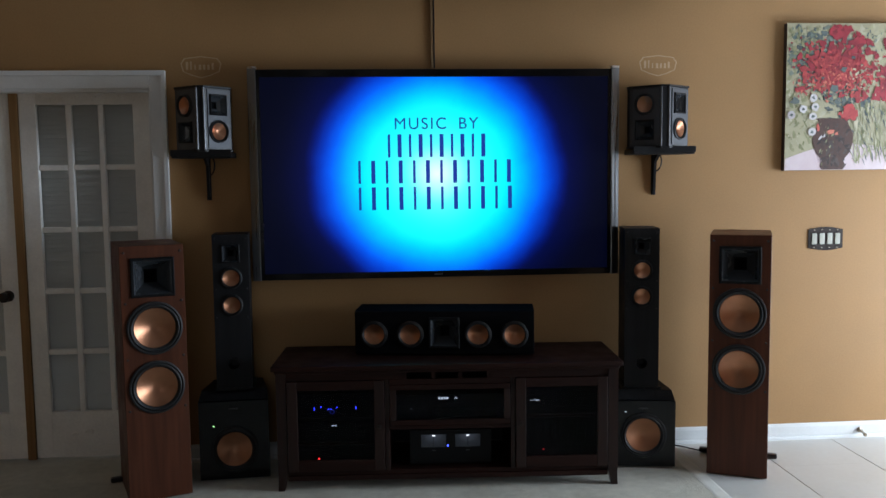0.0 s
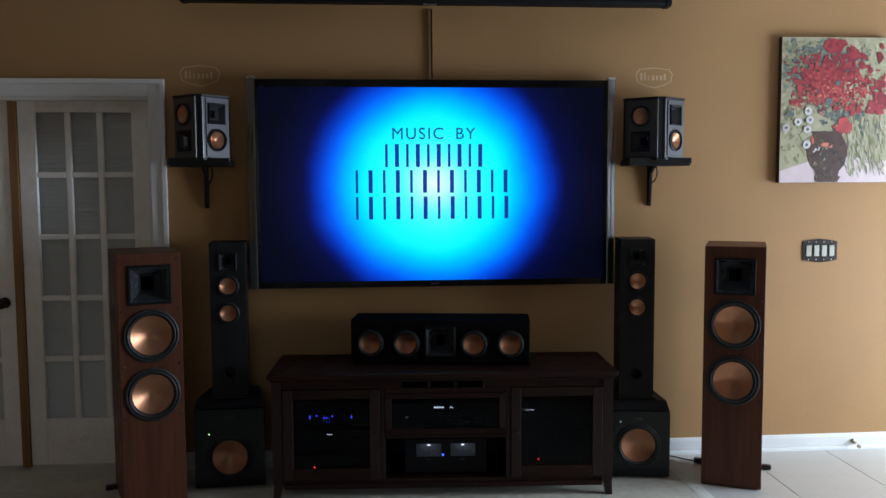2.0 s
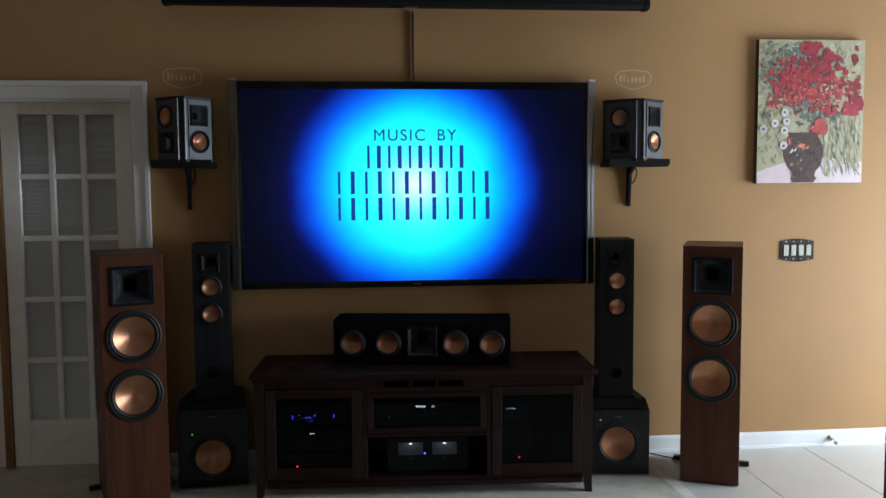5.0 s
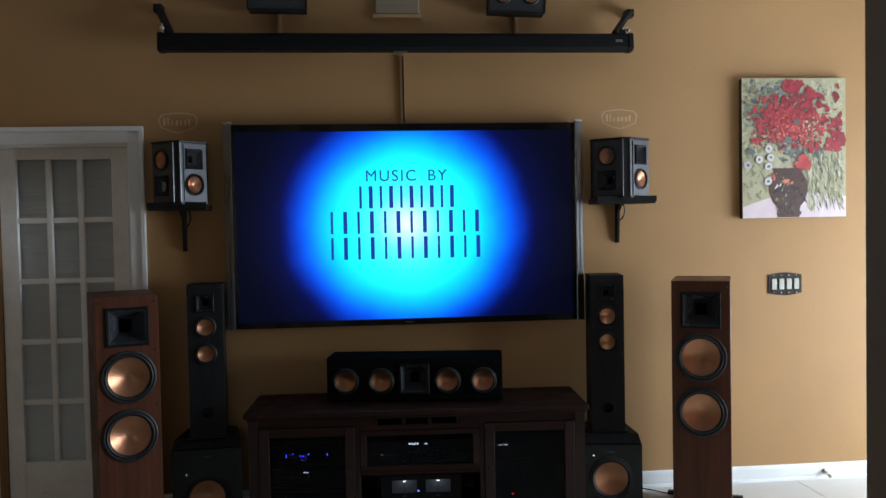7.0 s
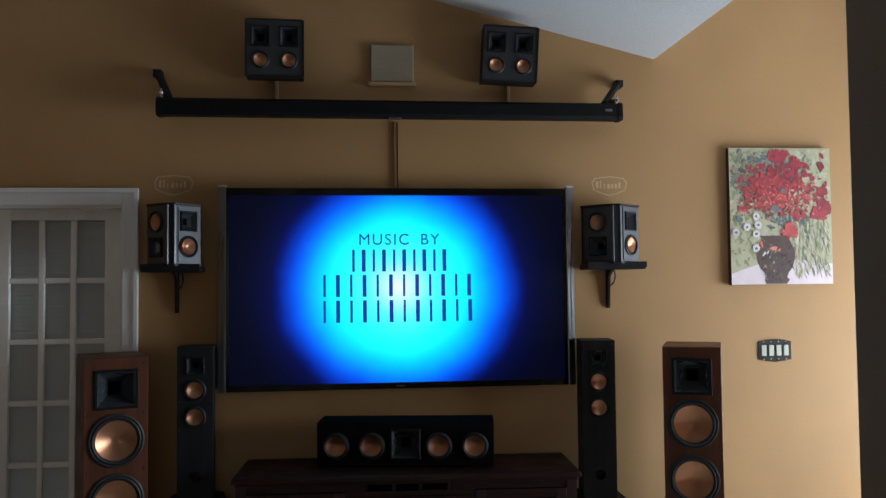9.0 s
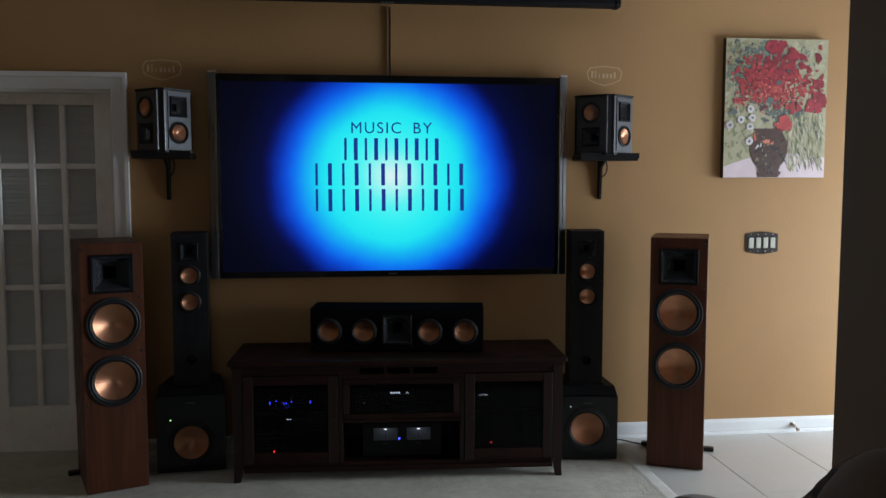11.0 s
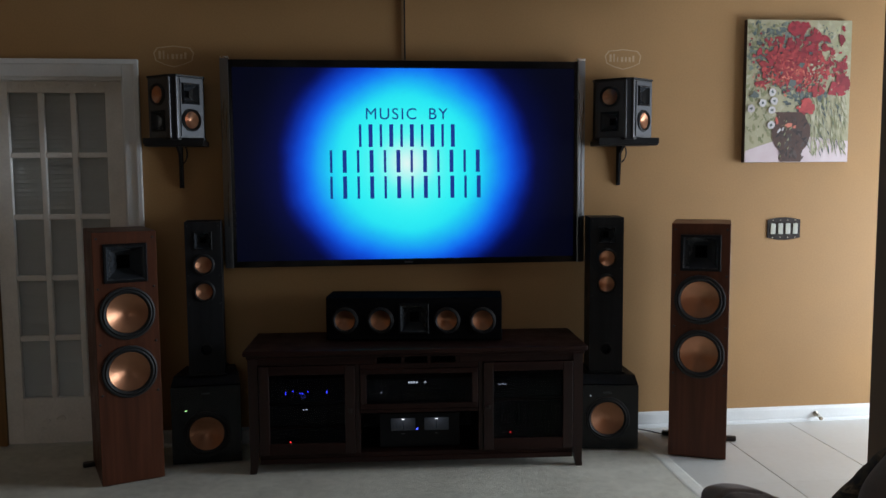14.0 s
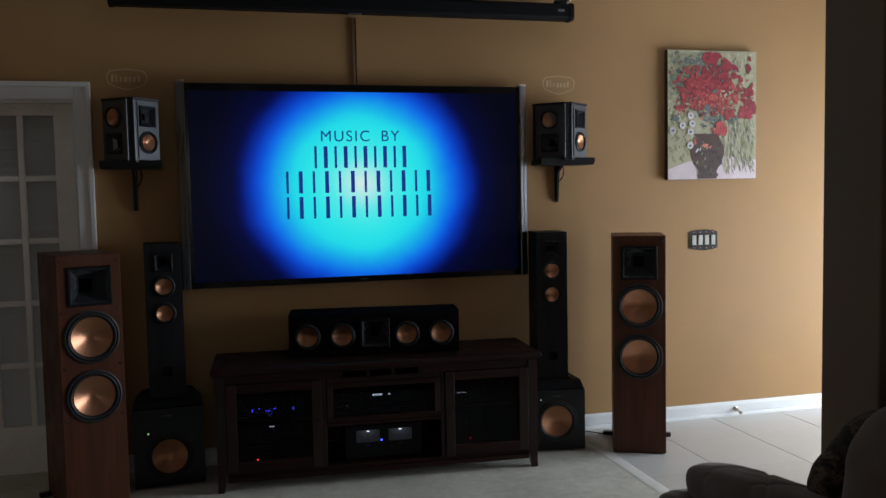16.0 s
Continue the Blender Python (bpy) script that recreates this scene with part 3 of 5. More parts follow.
def french_door(name, x0, x1, sign):
    """sign: +1 when the meeting stile is at x0."""
    th = thing(name, pose((x0 + x1) / 2, DOOR_Y, 0.02), "aged white french door with fifteen glass panes", "door", "french doors", "structure")
    hw = (x1 - x0) / 2
    gx0, gx1, gz0, gz1 = -hw + (0.087 if sign > 0 else 0.105), hw - (0.105 if sign > 0 else 0.087), 0.252, 1.907
    part("stile", boxed(-hw, gx0, 0, 0.036, 0, 1.975, bevel=0.003), M_DOORPAINT, th)
    part("stile", boxed(gx1, hw, 0, 0.036, 0, 1.975, bevel=0.003), M_DOORPAINT, th)
    part("rail", boxed(gx0, gx1, 0.001, 0.035, 0, gz0), M_DOORPAINT, th)
    part("rail", boxed(gx0, gx1, 0.001, 0.035, gz1, 1.975), M_DOORPAINT, th)
    pw, ph = (gx1 - gx0) / 3, (gz1 - gz0) / 5
    for i in (1, 2):
        part("muntin", boxed(gx0 + i * pw - 0.015, gx0 + i * pw + 0.015, 0.002, 0.034, gz0, gz1, bevel=0.005), M_DOORPAINT, th)
    for j in (1, 2, 3, 4):
        for i in range(3):
            part("muntin", boxed(gx0 + i * pw + (0.015 if i else 0), gx0 + (i + 1) * pw - (0.015 if i < 2 else 0), 0.003, 0.033, gz0 + j * ph - 0.015, gz0 + j * ph + 0.015, bevel=0.005), M_DOORPAINT, th)
    for i in range(3):
        for j in range(5):
            p = part("pane", boxed(gx0 + i * pw + 0.005, gx0 + (i + 1) * pw - 0.005, 0.016, 0.020, gz0 + j * ph + 0.005, gz0 + (j + 1) * ph - 0.005), M_PANE, th)
            p.visible_shadow = False
    for f in (-1, 1):
        scroll(th, f * 0.045, 1.945, 0.017, f, -0.001)
        scroll(th, f * 0.115, 1.942, 0.013, f, -0.001)
        scroll(th, f * 0.19, 1.945, 0.014, -f, -0.001)
        scroll(th, f * 0.05, 0.13, 0.034, f, -0.001)
        scroll(th, f * 0.13, 0.12, 0.026, f, -0.001)
        scroll(th, f * 0.17, 0.075, 0.018, -f, -0.001)
    return th, hw


d1, hw1 = french_door("door_1", MEET + 0.024, DOOR_X1 - 0.02, 1)
d2, hw2 = french_door("door_2", DOOR_X0 + 0.02, MEET - 0.024, -1)
tagged(part("trim_astragal", boxed(MEET - 0.022, MEET + 0.022, DOOR_Y - 0.012, DOOR_Y + 0.03, 0.012, 1.99, bevel=0.003), M_BAREWOOD), "bare wood strip between the french doors", "door strip", kind="structure")
h = part("door_handle", turned([(0.030, 0), (0.030, 0.008), (0.024, 0.012), (0.011, 0.014), (0.011, 0.04), (0.022, 0.045), (0.028, 0.056), (0.026, 0.068), (0.014, 0.076), (0, 0.078)], cx=hw2 - 0.055, cz=0.895, y=0), M_BRONZE, d2, "dark bronze knob", smooth=True)
part("lever", boxed(hw2 - 0.12, hw2 - 0.055, -0.055, -0.043, 0.889, 0.901, bevel=0.004), M_BRONZE, d2)

# blinds behind the panes
for x0, x1 in ((MEET + 0.10, DOOR_X1 - 0.09), (DOOR_X0 + 0.09, MEET - 0.10)):
    bl = thing("window_blind", pose((x0 + x1) / 2, DOOR_Y + 0.062, 0), "closed pale grey slatted blind behind door glass", "blind", "door blinds")
    wd = (x1 - x0) / 2
    part("headrail", boxed(-wd, wd, -0.014, 0.014, 1.95, 1.985, bevel=0.003), M_BLIND, bl)
    bm = boxed(-wd, wd, -0.0012, 0.0012, -0.0135, 0.0135)
    bmesh.ops.rotate(bm, matrix=Matrix.Rotation(radians(-20), 3, "X"), verts=bm.verts[:])
    first = part("slat", bm, M_BLIND, bl)
    first.location.z = 0.16
    for i in range(1, 76):
        s = first.copy()
        scene.collection.objects.link(s)
        s.location = (0, random.uniform(-0.001, 0.001), 0.16 + i * 0.0236)
        s.rotation_euler = (random.uniform(-0.08, 0.08), 0, 0)
    part("bottom_rail", boxed(-wd, wd, -0.012, 0.012, 0.12, 0.14, bevel=0.003), M_BLIND, bl)

# ---- television ----
tv = thing("television", pose(0.320, 4.918, 0.9885), "wall-mounted flat television with silver side bars, blue title on screen", "television")
TW, TH = 0.979, 1.098
part("back_cover", boxed(-TW + 0.05, TW - 0.05, 0.012, 0.081, 0.02, TH - 0.02, bevel=0.006), M_BLACK, tv)
bm = bmesh.new()
for x0, x1, z0, z1 in ((-TW + 0.044, -TW + 0.062, 0, TH), (TW - 0.062, TW - 0.044, 0, TH), (-TW + 0.062, TW - 0.062, 0, 0.034), (-TW + 0.062, TW - 0.062, TH - 0.04, TH)):
    box(bm, x0, x1, 0.0, 0.0118, z0, z1, bevel=0.002)
part("bezel", bm, M_GLOSS, tv, "glossy black bezel")
pn = part("screen", boxed(-TW + 0.0625, TW - 0.0625, -0.002, 0.006, -TH / 2 + 0.0345, TH / 2 - 0.0405), M_SCREEN, tv, "lit blue screen")
pn.location = (0, 0.004, TH / 2)
# the title on the screen: two words in letters, the three lines of a name as plain bars
for word, xm in (("MUSIC", -0.087), ("BY", 0.166)):
    words = bpy.data.curves.new("title_word", "FONT")
    words.body, words.align_x, words.size, words.space_character = word, "CENTER", 0.086, 1.18
    holder = bpy.data.objects.new("title_word", words)
    flat = bpy.data.meshes.new_from_object(holder)
    bpy.data.objects.remove(holder)
    bpy.data.curves.remove(words)
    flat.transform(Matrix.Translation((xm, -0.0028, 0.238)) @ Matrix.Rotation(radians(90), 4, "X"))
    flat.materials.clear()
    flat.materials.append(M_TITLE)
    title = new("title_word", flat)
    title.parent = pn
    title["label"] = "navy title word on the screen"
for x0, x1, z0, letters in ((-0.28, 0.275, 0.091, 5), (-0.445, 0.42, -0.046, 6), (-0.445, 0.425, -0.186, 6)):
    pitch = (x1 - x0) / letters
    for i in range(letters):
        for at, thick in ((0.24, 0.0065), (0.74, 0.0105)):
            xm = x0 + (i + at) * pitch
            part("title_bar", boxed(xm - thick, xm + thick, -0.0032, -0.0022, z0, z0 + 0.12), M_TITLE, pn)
for s in (-1, 1):
    x = s * (TW - 0.0215)
    slant = [(x - s * 0.022, 0.045), (x - s * 0.022, -0.008), (x - s * 0.017, -0.009), (x + s * 0.019, -0.001), (x + s * 0.022, 0.004), (x + s * 0.022, 0.045)]
    part("side_bar", prism(bmesh.new(), slant, 0.0, TH + 0.004), M_SILVER, tv, "slanted brushed silver side bar")
    part("bar_cap", prism(bmesh.new(), [(x + (a - x) * 1.02, b * 1.02) for a, b in slant], TH + 0.0045, TH + 0.015), M_CHROME, tv)
part("emblem", boxed(-0.022, 0.022, -0.0015, 0.003, 0.012, 0.02, bevel=0.001), M_TRIM, tv)

# ---- floor-standing speakers ----


def floor_speaker(m, label):
    W, D, H = 0.288, 0.40, 1.222
    th = thing("floor_speaker", m, label, "speaker", "large floor-standing speakers")
    h = W / 2
    bm = shell(bmesh.new(), -h, h, 0.002, D, 0.006, H)
    part("cabinet", bm, M_CHERRY, th, "cherry veneered cabinet")
    bm = plate(bmesh.new(), -h + 0.0015, h - 0.0015, 0.0075, H - 0.0015, [(0, 0.55, 0.120, "o"), (0, 0.832, 0.120, "o"), (0, 1.073, 0.088, "s")])
    for a, b, c, d in ((-h, -h + 0.004, 0.018, H), (h - 0.004, h, 0.018, H)):
        s = -1 if a < 0 else 1
        v = [bm.verts.new(p) for p in ((s * h, 0.002, 0.006), (s * (h - 0.0015), 0, 0.0075), (s * (h - 0.0015), 0, H - 0.0015), (s * h, 0.002, H))]
        bm.faces.new(v)
    for z, zi in ((0.006, 0.0075), (H, H - 0.0015)):
        bm.faces.new([bm.verts.new(p) for p in ((-h, 0.002, z), (h, 0.002, z), (h - 0.0015, 0, zi), (-h + 0.0015, 0, zi))])
    part("baffle", bm, M_CHERRY, th)
    part("inner_liner", boxed(-h + 0.01, h - 0.01, 0.14, 0.15, 0.03, H - 0.01), M_BLACK, th)
    driver(th, 0, 0.55, 0.127)
    driver(th, 0, 0.832, 0.127)
    horn(th, 0, 1.073, 0.099, 0.093, depth=0.09)
    screws(th, [(s * 0.126, z) for s in (-1, 1) for z in (0.445, 0.69, 0.955, 1.192)])
    part("plinth", boxed(-h + 0.012, h - 0.012, 0.015, D - 0.01, 0.0, 0.0058), M_BLACK, th)
    for s in (-1, 1):
        yy = D - 0.05
        part("outrigger_foot", boxed(min(s * (h - 0.03), s * (h + 0.055)), max(s * (h - 0.03), s * (h + 0.055)), yy - 0.018, yy + 0.018, 0.002, 0.026, bevel=0.006), M_BRONZE, th, "dark metal outrigger foot")
    return th


floor_speaker(pose(-1.056, 4.460, 0, 0, 0, 22), "tall cherry floor speaker with copper woofers, on carpet beside doors")
floor_speaker(pose(1.777, 4.450, 0, 0, 0, -24.5), "tall cherry floor speaker with copper woofers, at carpet edge")

# ---- subwoofers ----


RISE = 0.028


def subwoofer(m, W, D, H, cz, label, led):
    """A box whose top slopes up behind the front edge by RISE."""
    th = thing("subwoofer", m, label, "subwoofer", "subwoofers")
    h = W / 2
    bm = bmesh.new()
    plan = [(D, 0.012), (0.02, 0.012), (0.02, H - 0.012), (0.075, H + RISE), (D, H + RISE)]
    for (y0, z0), (y1, z1) in zip(plan, plan[1:] + plan[:1]):
        if (y0, y1) == (0.02, 0.02):
            continue
        a0, a1 = (h - 0.045 * (y - 0.02) / (D - 0.02) for y in (y0, y1))
        bm.faces.new([bm.verts.new(p) for p in ((-a0, y0, z0), (a0, y0, z0), (a1, y1, z1), (-a1, y1, z1))])
    for s in (-1, 1):
        bm.faces.new([bm.verts.new((s * (h - 0.045 * (y - 0.02) / (D - 0.02)), y, z)) for y, z in plan])
    part("cabinet", bm, M_ASH, th, "black ash cabinet, narrower behind")
    bm = plate(bmesh.new(), -h, h, 0.012, H - 0.014, [(0, cz, 0.112, "o")])
    for a, b in (((-h, 0.012), (-h, H - 0.014)), ((h, 0.012), (h, H - 0.014)), ((-h, H - 0.014), (h, H - 0.014)), ((-h, 0.012), (h, 0.012))):
        bm.faces.new([bm.verts.new(p) for p in ((a[0], 0, a[1]), (b[0], 0, b[1]), (b[0], 0.02, b[1]), (a[0], 0.02, a[1]))])
    part("baffle", bm, M_GLOSS, th, "glossy black front")
    part("inner_liner", boxed(-h + 0.01, h - 0.01, 0.1, 0.11, 0.02, H - 0.02), M_BLACK, th)
    driver(th, 0, cz, 0.117)
    lamp_dot("power_light", -h + 0.072, 0, cz + 0.122, 0.0028, led, th)
    part("nameplate", boxed(-0.022, 0.022, -0.002, 0.0, H - 0.054, H - 0.048, bevel=0.001), M_TRIM, th)
    for sx in (-1, 1):
        for yy in (0.05, D - 0.05):
            part("foot", turned([(0.018, 0), (0.02, 0.006), (0.018, 0.0118), (0, 0.0118)], seg=14, m=Matrix.Translation((sx * (h - 0.075), yy, 0)) @ Matrix.Rotation(radians(-90), 4, "X")), M_RUBBER, th)
    return th


subwoofer(pose(-0.742, 4.672, 0, 0, 0, 4), 0.345, 0.31, 0.425, 0.165, "black subwoofer with copper cone, glowing green light, under slim speaker", M_GREEN)
subwoofer(pose(1.352, 4.622, 0, 0, 0, -9), 0.325, 0.33, 0.37, 0.178, "black subwoofer with copper cone beside the media cabinet", M_PALE)

# ---- slim tower speakers on the subwoofers ----


def slim_speaker(m, H, label):
    W, D = 0.178, 0.215
    th = thing("slim_speaker", m, label, "speaker", "slim tower speakers")
    h = W / 2
    part("cabinet", shell(bmesh.new(), -h, h, 0.004, D, 0.012, H), M_ASH, th, "black ash cabinet")
    bm = plate(bmesh.new(), -h, h, 0.012, H, [(0, H - 0.357, 0.047, "o"), (0, H - 0.219, 0.047, "o"), (0, H - 0.095, 0.040, "s"), (0, 0.135, 0.030, "o")])
    for a, b in (((-h, 0.012), (-h, H)), ((h, 0.012), (h, H)), ((-h, H), (h, H)), ((-h, 0.012), (h, 0.012))):
        bm.faces.new([bm.verts.new(p) for p in ((a[0], 0, a[1]), (b[0], 0, b[1]), (b[0], 0.004, b[1]), (a[0], 0.004, a[1]))])
    part("baffle", bm, M_ASH, th)
    part("inner_liner", boxed(-h + 0.006, h - 0.006, 0.09, 0.095, 0.02, H - 0.01), M_BLACK, th)
    driver(th, 0, H - 0.357, 0.055, "woofer")
    driver(th, 0, H - 0.219, 0.055, "woofer")
    horn(th, 0, H - 0.095, 0.046, 0.046, depth=0.045)
    part("port", turned([(0.034, -0.002), (0.034, 0.003), (0.028, 0.003), (0.024, -0.01), (0.022, -0.06), (0, -0.06)], cz=0.135, seg=24), M_BLACK, th, smooth=True)
    part("base", boxed(-h - 0.012, h + 0.012, -0.008, D + 0.004, 0.0, 0.0118, bevel=0.003), M_BLACK, th)
    screws(th, [(s * (h - 0.012), z) for s in (-1, 1) for z in (H - 0.02, H - 0.275, H - 0.42)], 0.004)
    return th


slim_speaker(pose(-0.742, 4.735, 0.425 + RISE, 0, 0, 6), 0.822 - RISE, "slim black tower speaker standing on subwoofer near the doors")
slim_speaker(pose(1.368, 4.715, 0.37 + RISE, 0, 0, -8), 0.875 - RISE, "slim black tower speaker standing on subwoofer near light switches")

# ---- media cabinet ----
cab = thing("media_cabinet", pose(0.325, 4.452, 0, 0, 0, -2.8), "dark espresso wood media cabinet with glass doors", "cabinet")
CW, CD, CT = 0.835, 0.455, 0.625
bm = bmesh.new()
box(bm, -CW - 0.018, CW + 0.018, -0.022, CD + 0.01, CT - 0.026, CT, bevel=0.006)
box(bm, -CW - 0.004, CW + 0.004, -0.008, CD, CT - 0.042, CT - 0.0262, bevel=0.004)
part("top", bm, M_ESPRESSO, cab, "polished dark wood top")
for s in (-1, 1):
    x = s * (CW - 0.026)
    for yc in (0.022, CD - 0.024):
        bm = bmesh.new()
        loops = [[bm.verts.new((x + s * o_ + a * w_, yc + b * w_, z_)) for a, b in ((-1, -1), (1, -1), (1, 1), (-1, 1))] for z_, w_, o_ in ((0.0, 0.016, 0.010), (0.035, 0.018, 0.005), (0.075, 0.021, 0.001), (0.11, 0.024, 0.0), (CT - 0.042, 0.024, 0.0))]
        for p, q in zip(loops, loops[1:]):
            for i in range(4):
                bm.faces.new((p[i], p[(i + 1) % 4], q[(i + 1) % 4], q[i]))
        bm.faces.new(loops[0])
        bm.faces.new(loops[-1])
        part("corner_post", bm, M_ESPRESSO_V, cab, "tapered corner post")
    part("side_panel", boxed(x - 0.009, x + 0.009, 0.046, CD - 0.048, 0.085, CT - 0.042), M_ESPRESSO_V, cab)
part("bottom_panel", boxed(-CW + 0.05, CW - 0.05, 0.015, CD - 0.01, 0.075, 0.095, bevel=0.002), M_ESPRESSO, cab)
part("apron", boxed(-CW + 0.05, CW - 0.05, 0.006, 0.022, 0.048, 0.0748, bevel=0.003), M_ESPRESSO, cab)
part("back_panel", boxed(-CW + 0.04, CW - 0.04, CD - 0.009, CD - 0.001, 0.096, CT - 0.043), M_BLACK, cab)
part("top_rail", boxed(-CW + 0.05, -0.21, 0.004, 0.022, 0.548, CT - 0.0425, bevel=0.002), M_ESPRESSO, cab)
part("top_rail", boxed(0.21, CW - 0.05, 0.004, 0.022, 0.548, CT - 0.0425, bevel=0.002), M_ESPRESSO, cab)
for x in (-0.21, -0.07, 0.06, 0.2):
    part("slot_divider", boxed(x - 0.009, x + 0.009, 0.004, 0.022, 0.5482, CT - 0.043), M_ESPRESSO, cab)
part("top_rail", boxed(-0.285, 0.305, 0.003, 0.021, 0.522, 0.548, bevel=0.002), M_ESPRESSO, cab)
for x in (-0.297, 0.317):
    part("divider", boxed(x - 0.011, x + 0.011, 0.006, CD - 0.012, 0.0955, 0.548, bevel=0.002), M_ESPRESSO_V, cab)
part("shelf", boxed(-0.285, 0.305, 0.004, CD - 0.012, 0.298, 0.318, bevel=0.002), M_ESPRESSO, cab)


def cabinet_door(x0, x1, z0, z1, knob):
    d = part("door", boxed(x0, x0 + 0.05, -0.004, 0.016, z0, z1, bevel=0.003), M_ESPRESSO_V, cab, "glass cabinet door")
    part("stile", boxed(x1 - 0.05, x1, -0.004, 0.016, z0, z1, bevel=0.003), M_ESPRESSO_V, d)
    part("rail", boxed(x0 + 0.05, x1 - 0.05, -0.003, 0.015, z0, z0 + 0.055, bevel=0.003), M_ESPRESSO, d)
    part("rail", boxed(x0 + 0.05, x1 - 0.05, -0.003, 0.015, z1 - 0.045, z1, bevel=0.003), M_ESPRESSO, d)
    g = part("pane", boxed(x0 + 0.045, x1 - 0.045, 0.005, 0.009, z0 + 0.05, z1 - 0.04), M_SMOKE, d, "smoked glass pane")
    g.visible_shadow = False
    part("knob", turned([(0.006, 0), (0.006, 0.012), (0.012, 0.016), (0.012, 0.022), (0, 0.025)], cx=knob, cz=(z0 + z1) / 2, y=-0.004, seg=16), M_BRONZE, d, smooth=True)


cabinet_door(-CW + 0.053, -0.310, 0.098, 0.545, -0.335)
cabinet_door(0.330, CW - 0.053, 0.098, 0.545, 0.355)
flap = part("flap_door", boxed(-0.283, 0.303, -0.002, 0.014, 0.320, 0.345, bevel=0.002), M_ESPRESSO, cab, "glass flap door")
part("rail", boxed(-0.283, 0.303, -0.002, 0.014, 0.496, 0.521, bevel=0.002), M_ESPRESSO, flap)
for x0 in (-0.283, 0.273):
    part("stile", boxed(x0, x0 + 0.03, -0.002, 0.014, 0.3452, 0.4958, bevel=0.002), M_ESPRESSO_V, flap)
fg = part("pane", boxed(-0.256, 0.276, 0.004, 0.007, 0.340, 0.50), M_SMOKE, flap, "smoked glass pane")
fg.visible_shadow = False


def deck(name, x0, x1, z0, z1, y, label, category):
    """A hi-fi component resting inside the cabinet."""
    th = thing(name, cab.matrix_world @ Matrix.Translation(((x0 + x1) / 2, y, z0)), label, category)
    hw, hh = (x1 - x0) / 2, z1 - z0
    part("chassis", boxed(-hw, hw, 0.012, 0.30, 0.008, hh), M_BLACK, th)
    part("faceplate", boxed(-hw, hw, 0, 0.0118, 0.006, hh + 0.002, bevel=0.002), M_FACE, th, "black front panel")
    for s in (-1, 1):
        part("foot", boxed(s * (hw - 0.05) - 0.015, s * (hw - 0.05) + 0.015, 0.02, 0.05, 0, 0.0078), M_RUBBER, th)
    return th


# left bay
a = deck("power_conditioner", -0.735, -0.36, 0.345, 0.47, 0.05, "black component with rows of blue lights behind glass", "hi-fi component")
for x, z in ((-0.115, 0.092), (-0.115, 0.083), (-0.085, 0.097), (-0.052, 0.085), (-0.04, 0.085), (-0.015, 0.094), (0.07, 0.094), (0.07, 0.086)):
    lamp_dot("indicator", x * 1.1 + 0.018, 0, z - 0.036, 0.0028, M_BLUE, a)
part("dial_ring", turned([(0.011, 0.0005), (0.011, 0.002), (0.009, 0.002), (0.009, 0.0005)], cx=-0.022, cz=0.036, seg=20), M_DIMBLUE, a)
a2 = deck("receiver", -0.745, -0.35, 0.224, 0.332, 0.05, "black receiver with small pale display behind glass", "receiver")
for i, x in enumerate((-0.026, -0.017, -0.008)):
    part("display_bar", boxed(x, x + 0.006, -0.001, 0.0005, 0.085, 0.089), M_PALE, a2)
part("volume_knob", turned([(0.024, 0), (0.024, 0.016), (0.021, 0.019), (0, 0.019)], cx=0.12, cz=0.05, seg=24), M_BLACK, a2, smooth=True)
part("stand", boxed(-0.2, 0.2, 0.0, 0.3, -0.009, -0.002), M_ESPRESSO, a2)
a3 = deck("amplifier", -0.745, -0.35, 0.0955, 0.205, 0.05, "black amplifier with red standby light", "amplifier")
lamp_dot("standby_light", -0.09, 0, 0.05, 0.004, M_RED, a3)
# middle bay
a4 = deck("disc_player", -0.255, 0.275, 0.3185, 0.46, 0.035, "black disc player with pale digits on the cabinet shelf", "disc player")
lamp_dot("indicator", -0.19, 0, 0.075, 0.003, M_PALE, a4)
for i in range(4):
    part("display_bar", boxed(-0.056 + i * 0.013, -0.047 + i * 0.013, -0.001, 0.0005, 0.12, 0.129), M_PALE, a4)
for x, z0, z1 in ((0.022, 0.120, 0.124), (0.027, 0.124, 0.128), (0.032, 0.120, 0.124)):
    part("display_bar", boxed(x, x + 0.005, -0.001, 0.0005, z0, z1), M_PALE, a4)
part("disc_tray", boxed(-0.09, 0.23, -0.003, 0.0, 0.03, 0.075, bevel=0.002), M_GLOSS, a4)
a5 = deck("meter_amplifier", -0.19, 0.215, 0.0955, 0.272, 0.07, "black power amplifier with two backlit meters", "amplifier")
for x in (-0.085, 0.085):
    g = part("meter", boxed(-0.062, 0.062, -0.002, 0.0, -0.060, 0.005, bevel=0.001), M_METER, a5, "backlit meter window")
    g.location = (x, 0, 0.150)
    part("meter_lamp", boxed(-0.007, 0.007, -0.004, -0.0022, -0.003, 0.001, bevel=0.0008), M_METERTOP, g)
    part("needle", boxed(-0.001, 0.001, -0.004, -0.0022, -0.05, -0.006), M_BLACK, g)
    part("label_strip", boxed(x - 0.010, x + 0.010, -0.002, 0.0, 0.072, 0.075), M_TRIM, a5)
lamp_dot("power_light", -0.014, 0, 0.098, 0.005, M_BLUE, a5)
